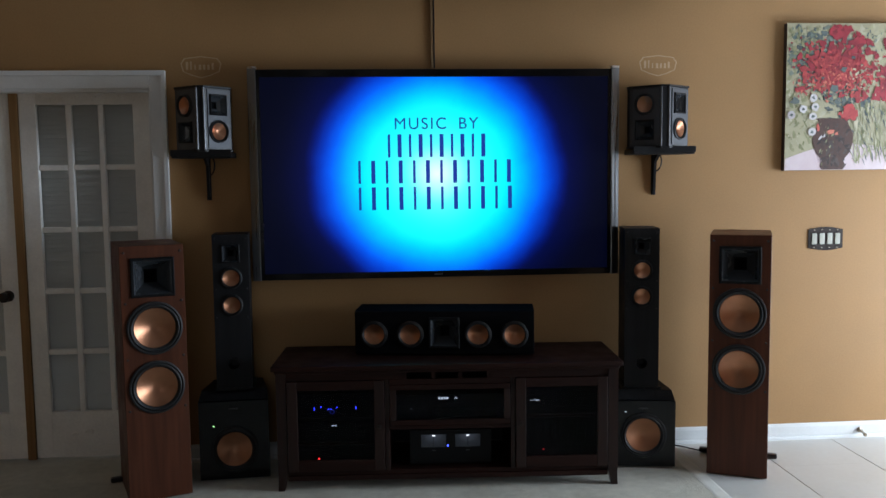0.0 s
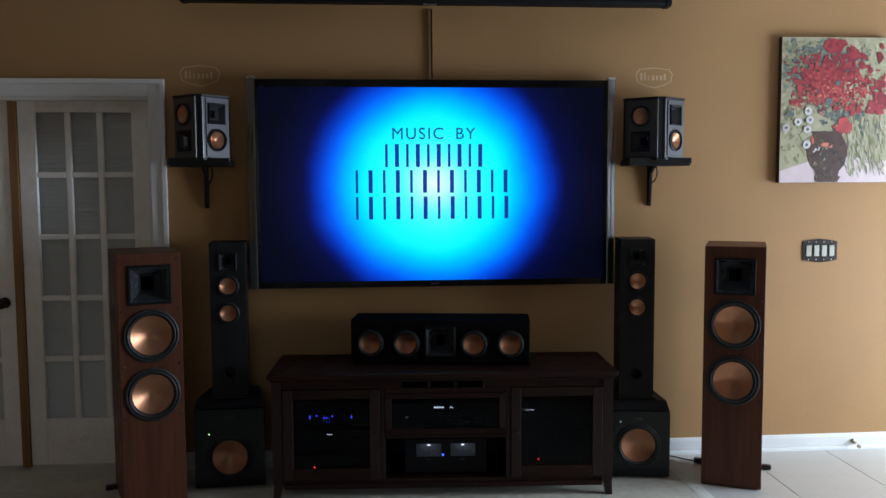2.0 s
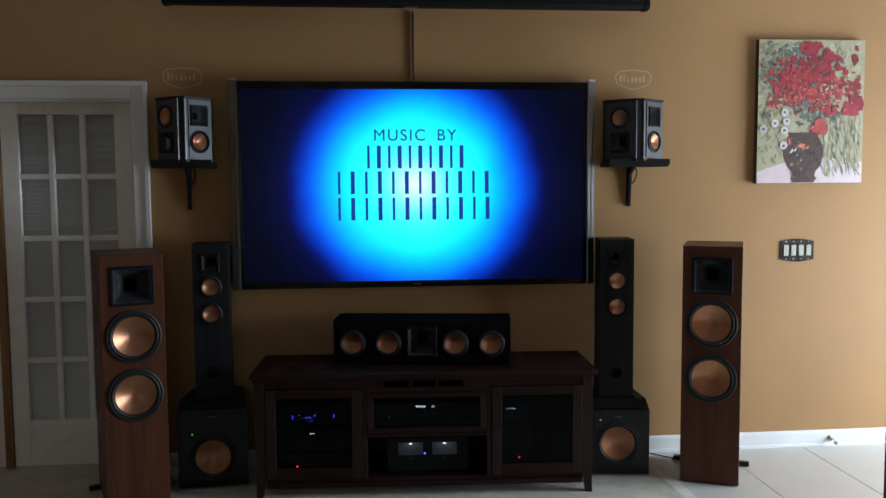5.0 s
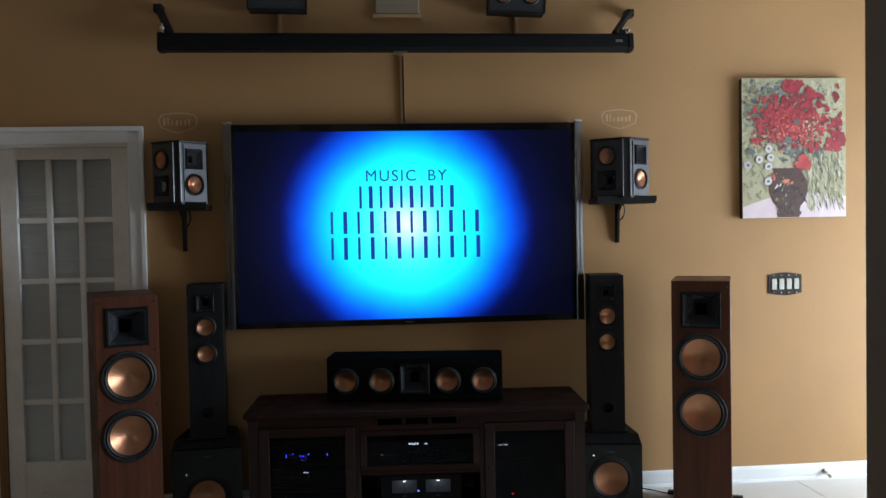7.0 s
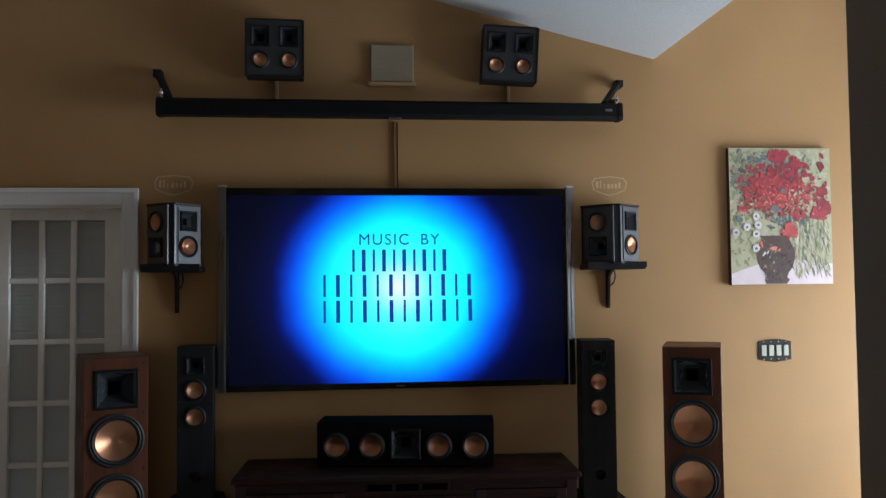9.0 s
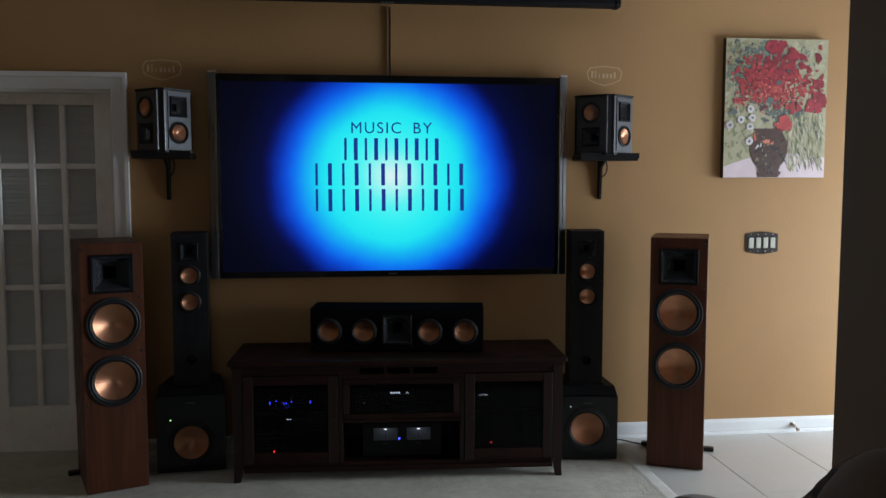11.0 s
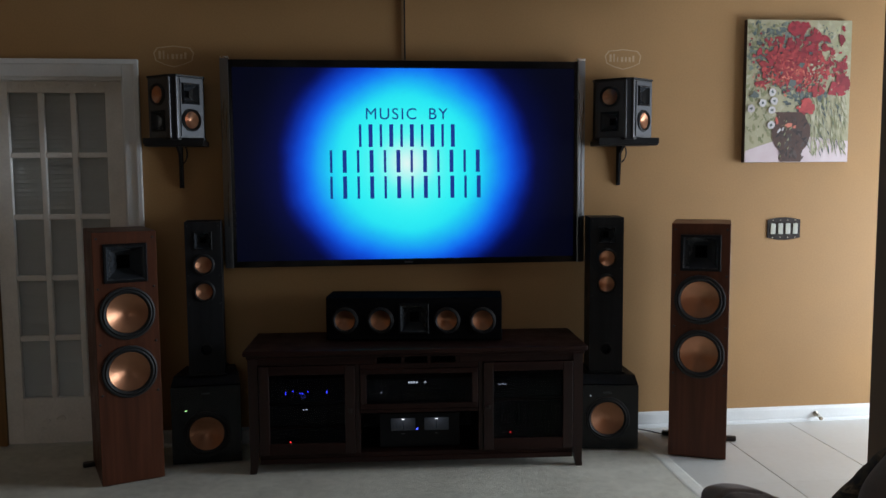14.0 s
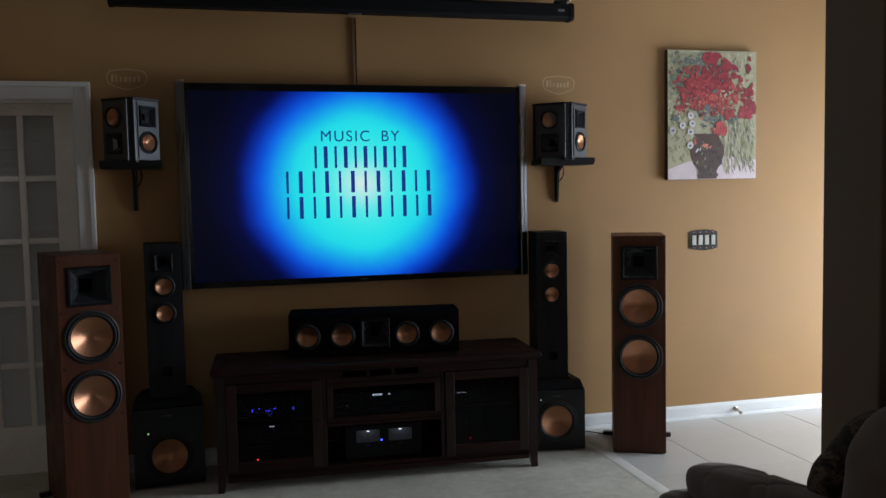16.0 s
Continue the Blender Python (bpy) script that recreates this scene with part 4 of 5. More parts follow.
# right bay
a6 = deck("processor", 0.37, 0.745, 0.345, 0.50, 0.05, "black processor with a line of tiny lights behind glass", "hi-fi component")
for x, z in ((-0.13, 0.128), (-0.12, 0.128), (-0.108, 0.132), (-0.1, 0.128), (-0.092, 0.128), (0.1, 0.138), (0.13, 0.14)):
    part("display_bar", boxed(x - 0.02, x - 0.014, -0.001, 0.0005, z - 0.055, z - 0.052), M_PALE if x < 0 else M_FAINT, a6)
part("stand", boxed(-0.19, 0.19, 0.0, 0.3, -0.01, -0.002), M_ESPRESSO, a6)
a7 = deck("power_amplifier", 0.37, 0.745, 0.0955, 0.33, 0.05, "tall black power amplifier with red light behind glass", "amplifier")
lamp_dot("standby_light", -0.085, 0, 0.075, 0.004, M_RED, a7)
for i in range(9):
    part("fin", boxed(-0.17 + i * 0.042, -0.165 + i * 0.042, -0.006, 0.0, 0.12, 0.22), M_BLACK, a7)

# ---- centre speaker ----
cen = thing("center_speaker", pose(0.322, 4.618, CT, 0, 0, -8), "long black centre speaker with four copper woofers on cabinet", "speaker")
W2, H2, D2 = 0.452, 0.228, 0.235
part("cabinet", shell(bmesh.new(), -W2, W2, 0.006, D2, 0.008, H2), M_ASH_TOP, cen, "black ash cabinet")
bm = plate(bmesh.new(), 0.012, H2 - 0.004, -W2 + 0.004, W2 - 0.004, [(0.109, x, 0.062, "o") for x in (-0.354, -0.171, 0.171, 0.354)] + [(0.118, 0, 0.070, "s")], across=True)
for a, b, c, d in (((-W2, 0.006, H2), (W2, 0.006, H2), (W2 - 0.004, 0, H2 - 0.004), (-W2 + 0.004, 0, H2 - 0.004)), ((-W2, 0.006, 0.008), (W2, 0.006, 0.008), (W2 - 0.004, 0, 0.012), (-W2 + 0.004, 0, 0.012)), ((-W2, 0.006, 0.008), (-W2, 0.006, H2), (-W2 + 0.004, 0, H2 - 0.004), (-W2 + 0.004, 0, 0.012)), ((W2, 0.006, 0.008), (W2, 0.006, H2), (W2 - 0.004, 0, H2 - 0.004), (W2 - 0.004, 0, 0.012))):
    bm.faces.new([bm.verts.new(p) for p in (a, b, c, d)])
part("baffle", bm, M_ASH_TOP, cen)
part("inner_liner", boxed(-W2 + 0.01, W2 - 0.01, 0.1, 0.11, 0.015, H2 - 0.01), M_BLACK, cen)
for x in (-0.354, -0.171, 0.171, 0.354):
    driver(cen, x, 0.109, 0.068)
horn(cen, 0, 0.118, 0.078, 0.078, depth=0.07)
for s in (-1, 1):
    part("foot", boxed(s * 0.36 - 0.03, s * 0.36 + 0.03, 0.03, 0.2, 0.0, 0.0078), M_RUBBER, cen)

# ---- wedge surround speakers ----


def wedge_speaker(m, label, group, k=1.0):
    th = thing("surround_speaker", m, label, "speaker", group)
    H = 0.31
    plan = [(x * k, y) for x, y in ((-0.158, 0.0), (-0.158, -0.045), (-0.022, -0.160), (0.022, -0.160), (0.158, -0.045), (0.158, 0.0))]
    bm = bmesh.new()
    lo, hi = [bm.verts.new((x, y, 0)) for x, y in plan], [bm.verts.new((x, y, H)) for x, y in plan]
    bm.faces.new(lo)
    bm.faces.new(hi)
    for i in (0, 2, 4, 5):
        j = (i + 1) % 6
        bm.faces.new((lo[i], lo[j], hi[j], hi[i]))
    part("cabinet", bm, M_ASH, th, "black cabinet")
    for cap in (-0.010, H):
        b = bmesh.new()
        prism(b, [(x * 1.035, y * 1.035 if y < 0 else 0.0) for x, y in plan], cap, cap + 0.010)
        part("end_cap", b, M_BLACK, th)
    for s in (-1, 1):
        mid = Vector((s * 0.090 * k, -0.1025, 0))
        ang = math.degrees(math.atan2(0.115, 0.136 * k)) * s
        mm = Matrix.Translation(mid) @ Matrix.Rotation(radians(ang), 4, "Z")
        hw = math.hypot(0.136 * k, 0.115) / 2
        zw, zh = (0.092, 0.226) if s > 0 else (0.222, 0.088)
        b = plate(bmesh.new(), -hw, hw, 0.002, H - 0.002, [(0, zw, 0.052, "o"), (0, zh, 0.048, "s")])
        f = part("baffle", b, M_DARKBAFFLE, th, "dark charcoal front")
        f.matrix_basis = mm
        b = plate(bmesh.new(), -hw + 0.020, hw - 0.007, 0.010, H - 0.010, [(0, zw, 0.054, "o"), (0, zh, 0.048, "s")])
        bmesh.ops.translate(b, vec=(0, -0.005, 0), verts=b.verts[:])
        rim = [e for e in b.edges if e.is_boundary and all(abs(abs(v.co.x) - hw) < 0.03 or v.co.z < 0.015 or v.co.z > H - 0.015 for v in e.verts) and (abs(e.verts[0].co.x - e.verts[1].co.x) < 1e-5 and (e.verts[0].co.x < -hw + 0.021 or e.verts[0].co.x > hw - 0.008) or abs(e.verts[0].co.z - e.verts[1].co.z) < 1e-5 and (e.verts[0].co.z < 0.011 or e.verts[0].co.z > H - 0.011))]
        ext = bmesh.ops.extrude_edge_only(b, edges=rim)
        bmesh.ops.translate(b, vec=(0, 0.0048, 0), verts=[g for g in ext["geom"] if isinstance(g, bmesh.types.BMVert)])
        part("face_plate", b, M_BAFFLE, f, "raised brushed silver-grey plate")
        driver(f, 0, zw, 0.058, "woofer", y=-0.005)
        horn(f, 0, zh, 0.053, 0.053, y=-0.005, depth=0.04)
        bb = part("inner_liner", boxed(-hw + 0.012, hw - 0.012, 0.046, 0.05, 0.01, H - 0.01), M_BLACK, f)
        screws(f, [(a * (hw - 0.008), z) for a in (-1, 1) for z in (0.02, H / 2, H - 0.02)], 0.004)
        tr = part("trim_strip", boxed(-s * hw - 0.006, -s * hw + 0.006, -0.004, 0.006, 0.0, H, bevel=0.002), M_TRIM, f)
    return th


sl = wedge_speaker(pose(-0.888, 4.955, 1.675, 0, 0, 4), "black wedge surround speaker on wall shelf near the doors", "side surround speakers", 0.87)
sr = wedge_speaker(pose(1.515, 4.955, 1.670, 0, 0, -2), "black wedge surround speaker on wall shelf near light switches", "side surround speakers")


def wall_shelf(m, label, k=1.0):
    th = thing("wall_shelf", m, label, "wall shelf", "speaker shelves")
    part("tray", boxed(-0.165 * k, 0.165 * k, -0.175, 0.0, -0.032, -0.004, bevel=0.004), M_BLACK, th)
    part("lip", boxed(-0.168 * k, 0.168 * k, -0.184, -0.1752, -0.022, 0.010, bevel=0.002), M_BLACK, th)
    part("wall_plate", boxed(-0.012, 0.012, -0.002, 0.008, -0.25, -0.0225, bevel=0.003), M_BLACK, th)
    bm = bmesh.new()
    prism(bm, [(-0.002, -0.235), (-0.014, -0.235), (-0.030, -0.07), (-0.09, -0.034), (-0.09, -0.0225), (-0.002, -0.0225)], -0.007, 0.007)
    bmesh.ops.transform(bm, matrix=Matrix(((0, 0, 1, 0), (1, 0, 0, 0), (0, 1, 0, 0), (0, 0, 0, 1))), verts=bm.verts[:])
    part("bracket", bm, M_BLACK, th)
    return th


shl = wall_shelf(pose(-0.885, 4.991, 1.665), "black metal wall shelf under speaker near the doors", 0.9)
shr = wall_shelf(pose(1.515, 4.991, 1.660), "black metal wall shelf under speaker, cable hanging")
for s, c in ((shl, -0.885), (shr, 1.515)):
    curve_tube("cable", bezier((0.02, -0.01, -0.02), (0.05, -0.03, -0.05), (0.035, -0.02, -0.11), (0.012, -0.012, -0.12)), 0.004, M_BLACK, s, "black speaker cable")


def height_speaker(m, label):
    """A flat-fronted box with two horns over two small woofers."""
    th = thing("height_speaker", m, label, "speaker", "height speakers")
    hw, H, D = 0.152, 0.305, 0.13
    part("cabinet", shell(bmesh.new(), -hw, hw, -D + 0.004, 0, 0, H), M_ASH, th, "black cabinet")
    for s in (-1, 1):
        b = plate(bmesh.new(), -0.076, 0.076, 0.002, H - 0.002, [(0, 0.088, 0.044, "o"), (0, 0.215, 0.046, "s")])
        f = part("baffle", b, M_DARKBAFFLE, th, "dark charcoal front")
        f.matrix_basis = pose(s * 0.0755, -D, 0)
        driver(f, 0, 0.088, 0.047, "woofer")
        horn(f, 0, 0.215, 0.052, 0.056, depth=0.045)
        part("inner_liner", boxed(-0.07, 0.07, 0.06, 0.064, 0.01, H - 0.01), M_BLACK, f)
    bm = bmesh.new()
    for x0, x1, z0, z1 in ((-hw - 0.004, -hw + 0.006, 0, H), (hw - 0.006, hw + 0.004, 0, H), (-hw + 0.006, hw - 0.006, -0.004, 0.006), (-hw + 0.006, hw - 0.006, H - 0.006, H + 0.004)):
        box(bm, x0, x1, -D - 0.006, -D + 0.012, z0, z1, bevel=0.002)
    part("front_frame", bm, M_BLACK, th)
    part("wall_mount", boxed(-0.04, 0.04, 0.0002, 0.022, 0.06, 0.24), M_BLACK, th)
    return th


hl = height_speaker(pose(-0.352, 4.974, 2.686, 3, 0, 2), "black height speaker fixed high on the gable wall")
hr = height_speaker(pose(0.935, 4.974, 2.678, 3, 3, -3), "black height speaker fixed under the sloping ceiling")

# ---- projection screen case ----
ps = thing("projection_screen", pose(0.303, 4.885, 2.514), "rolled-up projection screen in a long black case", "projection screen")
bm = bmesh.new()
prof = [(0.036, 0.046), (-0.030, 0.046), (-0.046, 0.030), (-0.048, -0.03), (-0.036, -0.046), (0.03, -0.046), (0.044, -0.034), (0.044, 0.034)]
prism(bm, prof, -1.245, 1.245)
bmesh.ops.transform(bm, matrix=Matrix(((0, 0, 1, 0), (1, 0, 0, 0), (0, 1, 0, 0), (0, 0, 0, 1))), verts=bm.verts[:])
part("case", bm, M_CASE, ps, "black metal case")
for s in (-1, 1):
    bm = bmesh.new()
    prism(bm, [(y * 1.08, z * 1.08) for y, z in prof], -0.012, 0.012)
    bmesh.ops.transform(bm, matrix=Matrix.Translation((s * 1.257, 0, 0)) @ Matrix(((0, 0, 1, 0), (1, 0, 0, 0), (0, 1, 0, 0), (0, 0, 0, 1))), verts=bm.verts[:])
    part("end_cap", bm, M_CASE, ps)
    br = part("bracket", boxed(s * 1.222 - 0.017, s * 1.222 + 0.017, -0.012, 0.030, 0.04, 0.075, bevel=0.005), M_BLACK, ps, "black steel hanging bracket")
    foot, tip = Vector((1.178 if s > 0 else -1.212, 0.0, 0.052)), Vector((s * 1.284, 0.06, 0.205 if s < 0 else 0.188))
    ax = (tip - foot).normalized()
    bm = boxed(-0.021, 0.021, -0.012, 0.012, 0.0, (tip - foot).length, bevel=0.006)
    bmesh.ops.transform(bm, matrix=Matrix.Translation(foot) @ ax.to_track_quat("Z", "Y").to_matrix().to_4x4(), verts=bm.verts[:])
    part("arm", bm, M_BLACK, br)
    part("wall_foot", boxed(tip.x - 0.022, tip.x + 0.022, 0.045, 0.114, tip.z - 0.03, tip.z + 0.012, bevel=0.004), M_BLACK, br)
    part("hook", turned([(0.010, -0.005), (0.012, 0.010), (0.005, 0.018), (0, 0.018)], cx=s * 1.25, cz=0.075, y=-0.004, seg=14), M_CHROME, br, "bright steel hook")
    part("hook_rod", boxed(s * 1.25 - 0.004, s * 1.25 + 0.004, -0.008, 0.0, 0.05, 0.10, bevel=0.001), M_CHROME, br)
part("pull_tab", boxed(-0.04, 0.03, -0.03, -0.01, -0.056, -0.0465, bevel=0.002), M_SILVER, ps, "grey pull tab")
part("maker_plate", boxed(1.168, 1.208, -0.0505, -0.0485, -0.004, 0.010, bevel=0.0008), M_SILVER, ps, "small pale plate")

# ---- raceways, cover box, decals ----


def raceway(x0, x1, z0, z1, label):
    th = thing("cable_raceway", pose((x0 + x1) / 2, WALL, z0), label, "cable raceway", "cable raceways")
    h = (x1 - x0) / 2
    part("channel", boxed(-h, h, -0.016, -0.0005, 0, z1 - z0, bevel=0.003), M_CONDUIT, th)
    return th


rw = raceway(0.298, 0.316, 2.10, 2.466, "tan painted cable raceway above the television")
curve_tube("cable", bezier((0.008, -0.016, 0.365), (0.010, -0.017, 0.25), (0.006, -0.017, 0.12), (0.009, -0.016, 0.0)), 0.004, M_BLACK, rw, "dark cable")
raceway(-0.36, -0.341, 2.55, 2.69, "tan painted cable raceway below a height speaker")
raceway(0.941, 0.960, 2.55, 2.68, "tan painted cable raceway below a height speaker")

cb = thing("chime_cover", pose(0.289, WALL, 2.678), "beige plastic door chime cover on the wall", "door chime")
part("cover", boxed(-0.122, 0.122, -0.028, -0.001, 0.01, 0.225, bevel=0.008), M_BOX, cb)
part("ledge", boxed(-0.136, 0.132, -0.040, -0.001, -0.010, 0.0095, bevel=0.003), M_CONDUIT, cb)
for i in range(5):
    part("louvre", boxed(-0.08, 0.08, -0.0300, -0.0282, 0.06 + i * 0.026, 0.07 + i * 0.026, bevel=0.001), M_BOX, cb)


def decal(x, z, s):
    """A frosted shield-shaped emblem with plain bars, stuck to the wall."""
    th = thing("wall_decal", pose(x, WALL - 0.0006, z), "frosted shield-shaped decal with plain bars on wall", "wall decal", "wall decals")
    outline = [(-0.105, 0.02), (-0.085, 0.048), (0.0, 0.058), (0.085, 0.048), (0.105, 0.02), (0.095, -0.022), (0.05, -0.042), (0.0, -0.056), (-0.05, -0.042), (-0.095, -0.022)]
    bm = bmesh.new()
    o = [bm.verts.new((a * s, 0, b * s)) for a, b in outline]
    i_ = [bm.verts.new((a * s * 0.94, 0, b * s * 0.90)) for a, b in outline]
    for k in range(len(o)):
        n = (k + 1) % len(o)
        bm.faces.new((o[k], o[n], i_[n], i_[k]))
    part("outline", bm, M_DECAL, th)
    for k, (wd, hh) in enumerate(((0.012, 0.04), (0.008, 0.042), (0.006, 0.026), (0.013, 0.026), (0.012, 0.026), (0.012, 0.026), (0.011, 0.034))):
        x0 = (-0.078 + k * 0.022) * s
        part("bar", boxed(x0, x0 + wd * s, -0.0004, 0.0, -0.012 * s, (-0.012 + hh) * s), M_DECAL, th)


decal(-0.905, 2.108, 1.0)
decal(1.537, 2.110, 1.0)
decal(-1.252, 3.395, 1.75)

# ---- painting ----
pt = thing("painting", pose(2.553, WALL, 1.533), "unframed canvas painting of red flowers in brown vase", "painting")
PW, PH, PD = 0.312, 0.80, 0.038


def paint_material(name, a, b, scale=18):
    """Brushed paint: every daub takes its own shade between a and b."""
    k = Nodes(name)
    nz = k.n("ShaderNodeTexNoise", Scale=scale, Detail=6.0, Distortion=1.2)
    k.l(k.co.outputs["Object"], nz.inputs["Vector"])
    geo = k.n("ShaderNodeNewGeometry")
    fac = k.n("ShaderNodeMath")
    fac.operation = "MULTIPLY_ADD"
    k.l(geo.outputs["Random Per Island"], fac.inputs[0])
    fac.inputs[1].default_value = 0.5
    half = k.n("ShaderNodeMath")
    half.operation = "MULTIPLY"
    k.l(nz.outputs["Fac"], half.inputs[0])
    half.inputs[1].default_value = 0.5
    k.l(half.outputs[0], fac.inputs[2])
    k.l(k.ramp(fac.outputs[0], [(0.22, a), (0.78, b)]), k.b.inputs["Base Color"])
    k.b.inputs["Roughness"].default_value = 0.6
    k.bump(nz.outputs["Fac"], 0.15, 0.001)
    return k.m


P_BG = paint_material("painted_sage_ground", (0.211, 0.189, 0.101), (0.414, 0.374, 0.238), 9)
P_EDGE = paint_material("painted_canvas_edge", (0.044, 0.031, 0.026), (0.088, 0.053, 0.044), 20)
P_CLOTH = paint_material("painted_pink_cloth", (0.563, 0.414, 0.440), (0.704, 0.616, 0.616), 10)
P_VASE = paint_material("painted_brown_vase", (0.011, 0.006, 0.005), (0.079, 0.032, 0.021), 30)
P_RED = paint_material("painted_red_petals", (0.264, 0.019, 0.025), (0.493, 0.062, 0.057), 22)
P_CRIMSON = paint_material("painted_crimson_petals", (0.176, 0.011, 0.019), (0.370, 0.026, 0.040), 22)
P_CORAL = paint_material("painted_coral_petals", (0.484, 0.066, 0.053), (0.651, 0.211, 0.132), 30)
P_WHITE = paint_material("painted_white_petals", (0.458, 0.405, 0.414), (0.634, 0.598, 0.598), 30)
P_DARK = paint_material("painted_dark_leaves", (0.048, 0.062, 0.063), (0.132, 0.158, 0.145), 24)
P_BLUE = paint_material("painted_slate_leaves", (0.079, 0.114, 0.106), (0.211, 0.238, 0.185), 24)
P_YELLOW = paint_material("painted_straw_ground", (0.334, 0.326, 0.185), (0.484, 0.458, 0.299), 20)
P_GREEN = paint_material("painted_green_stems", (0.150, 0.163, 0.070), (0.299, 0.286, 0.154), 30)
P_PALE = paint_material("painted_pale_strokes", (0.299, 0.282, 0.172), (0.502, 0.458, 0.326), 30)

cv = part("canvas", boxed(-PW, PW, -PD, -0.001, 0, PH, bevel=0.003), P_EDGE, pt, "dark canvas edges")
part("picture_ground", boxed(-PW + 0.001, PW - 0.001, -PD - 0.0012, -PD - 0.0002, 0.001, PH - 0.001), P_BG, pt)
LAYER = [PD + 0.0014]


def daubs(name, material, spots, lumpy=0.42, n=11):
    """Brush daubs: (x, z, half width, half height, turn) in shares of the canvas."""
    bm = bmesh.new()
    for x, z, rx, rz, turn in spots:
        LAYER[0] += 0.000002
        c, s = math.cos(turn), math.sin(turn)
        ring = []
        for i in range(n):
            a = 2 * math.pi * i / n
            q = 1 + random.uniform(-lumpy, lumpy)
            u, v = rx * q * math.cos(a), rz * q * math.sin(a)
            px = min(max((x - 0.5) * 2 * PW + (u * c - v * s) * 2 * PW, -PW + 0.002), PW - 0.002)
            pz = min(max(z * PH + (u * s + v * c) * 2 * PW, 0.002), PH - 0.002)
            ring.append(bm.verts.new((px, -LAYER[0], pz)))
        bm.faces.new(ring)
    me_ob = tagged(part(name, bm, material, pt), kind="stuff")
    LAYER[0] += 0.00005
    return me_ob


R = random.Random(7)


def spray(n, cx, cz, sx, sz, r0, r1, flat=0.6, turn=None, box=(0.02, 0.98, 0.03, 0.98)):
    """n daubs scattered about a centre, in shares of the canvas."""
    out = []
    while len(out) < n:
        x, z = R.gauss(cx, sx), R.gauss(cz, sz)
        if box[0] < x < box[1] and box[2] < z < box[3]:
            q = R.uniform(r0, r1)
            out.append((x, z, q, q * R.uniform(flat * 0.7, flat * 1.3), R.uniform(0, 3.1) if turn is None else R.gauss(turn, 0.25)))
    return out


daubs("pale_brushwork", P_PALE, [(R.uniform(0.02, 0.98), R.uniform(0.25, 0.98), R.uniform(0.02, 0.05), R.uniform(0.008, 0.02), R.uniform(0.6, 2.4)) for _ in range(150)])
daubs("yellow_brushwork", P_YELLOW, spray(60, 0.93, 0.80, 0.10, 0.16, 0.015, 0.04, 0.4))
daubs("green_brushwork", P_GREEN, [(R.uniform(0.02, 0.33), R.uniform(0.14, 0.95), R.uniform(0.012, 0.04), R.uniform(0.006, 0.016), R.uniform(0.4, 2.4)) for _ in range(90)])
# pale cloth: a wide round table edge
bm = bmesh.new()
edge = [(-PW + 0.002, 0.045)] + [(-PW + 0.002 + (2 * PW - 0.004) * i / 16, 0.05 + 0.10 * math.sin(math.pi * min(1, (i + 1) / 11) * 0.5) - (0.03 * max(0, i - 9) / 7)) for i in range(17)]
bm.faces.new([bm.verts.new((x, -LAYER[0], z)) for x, z in [(-PW + 0.002, 0.002)] + edge + [(PW - 0.002, 0.002)]])
part("painted_cloth", bm, P_CLOTH, pt)
LAYER[0] += 0.0001
daubs("slate_foliage", P_BLUE, spray(210, 0.24, 0.80, 0.16, 0.10, 0.010, 0.034, 0.55))
daubs("dark_foliage", P_DARK, spray(120, 0.27, 0.76, 0.13, 0.11, 0.010, 0.036, 0.5))
daubs("slate_foliage", P_BLUE, spray(60, 0.62, 0.86, 0.14, 0.06, 0.008, 0.024, 0.5))
daubs("dark_foliage", P_DARK, spray(80, 0.53, 0.47, 0.12, 0.06, 0.010, 0.032, 0.55))
daubs("stem_brushwork", P_GREEN, [(R.uniform(0.60, 0.97), R.uniform(0.06, 0.45), R.uniform(0.02, 0.07), R.uniform(0.003, 0.008), R.gauss(1.85, 0.2)) for _ in range(90)])
daubs("stem_brushwork", P_DARK, [(R.uniform(0.62, 0.95), R.uniform(0.05, 0.40), R.uniform(0.015, 0.05), R.uniform(0.002, 0.006), R.gauss(1.9, 0.2)) for _ in range(28)])
daubs("pale_stem_brushwork", P_PALE, [(R.uniform(0.58, 0.97), R.uniform(0.08, 0.48), R.uniform(0.015, 0.06), R.uniform(0.003, 0.009), R.gauss(1.8, 0.25)) for _ in range(80)])
daubs("deep_foliage", P_GREEN, spray(70, 0.14, 0.84, 0.10, 0.09, 0.008, 0.026, 0.5))
# vase
bm = bmesh.new()
half = [(0.10, 0.005), (0.115, 0.03), (0.10, 0.07), (0.155, 0.12), (0.185, 0.19), (0.185, 0.25), (0.15, 0.30), (0.13, 0.335), (0.16, 0.355)]
ring = [(0.44 + a, b) for a, b in half] + [(0.44 - a, b) for a, b in reversed(half)]
bm.faces.new([bm.verts.new(((x - 0.5) * 2 * PW, -LAYER[0], z * PH)) for x, z in ring])
part("painted_vase", bm, P_VASE, pt)
LAYER[0] += 0.0001
daubs("vase_shade", P_EDGE, spray(26, 0.50, 0.17, 0.08, 0.09, 0.012, 0.035, 0.6, 1.4, (0.30, 0.60, 0.02, 0.33)))
daubs("vase_tone", P_VASE, spray(60, 0.44, 0.17, 0.09, 0.09, 0.010, 0.03, 0.5, None, (0.29, 0.60, 0.02, 0.33)))
daubs("vase_stroke", P_GREEN, spray(16, 0.38, 0.20, 0.06, 0.07, 0.006, 0.018, 0.4, 1.2, (0.30, 0.55, 0.04, 0.32)))
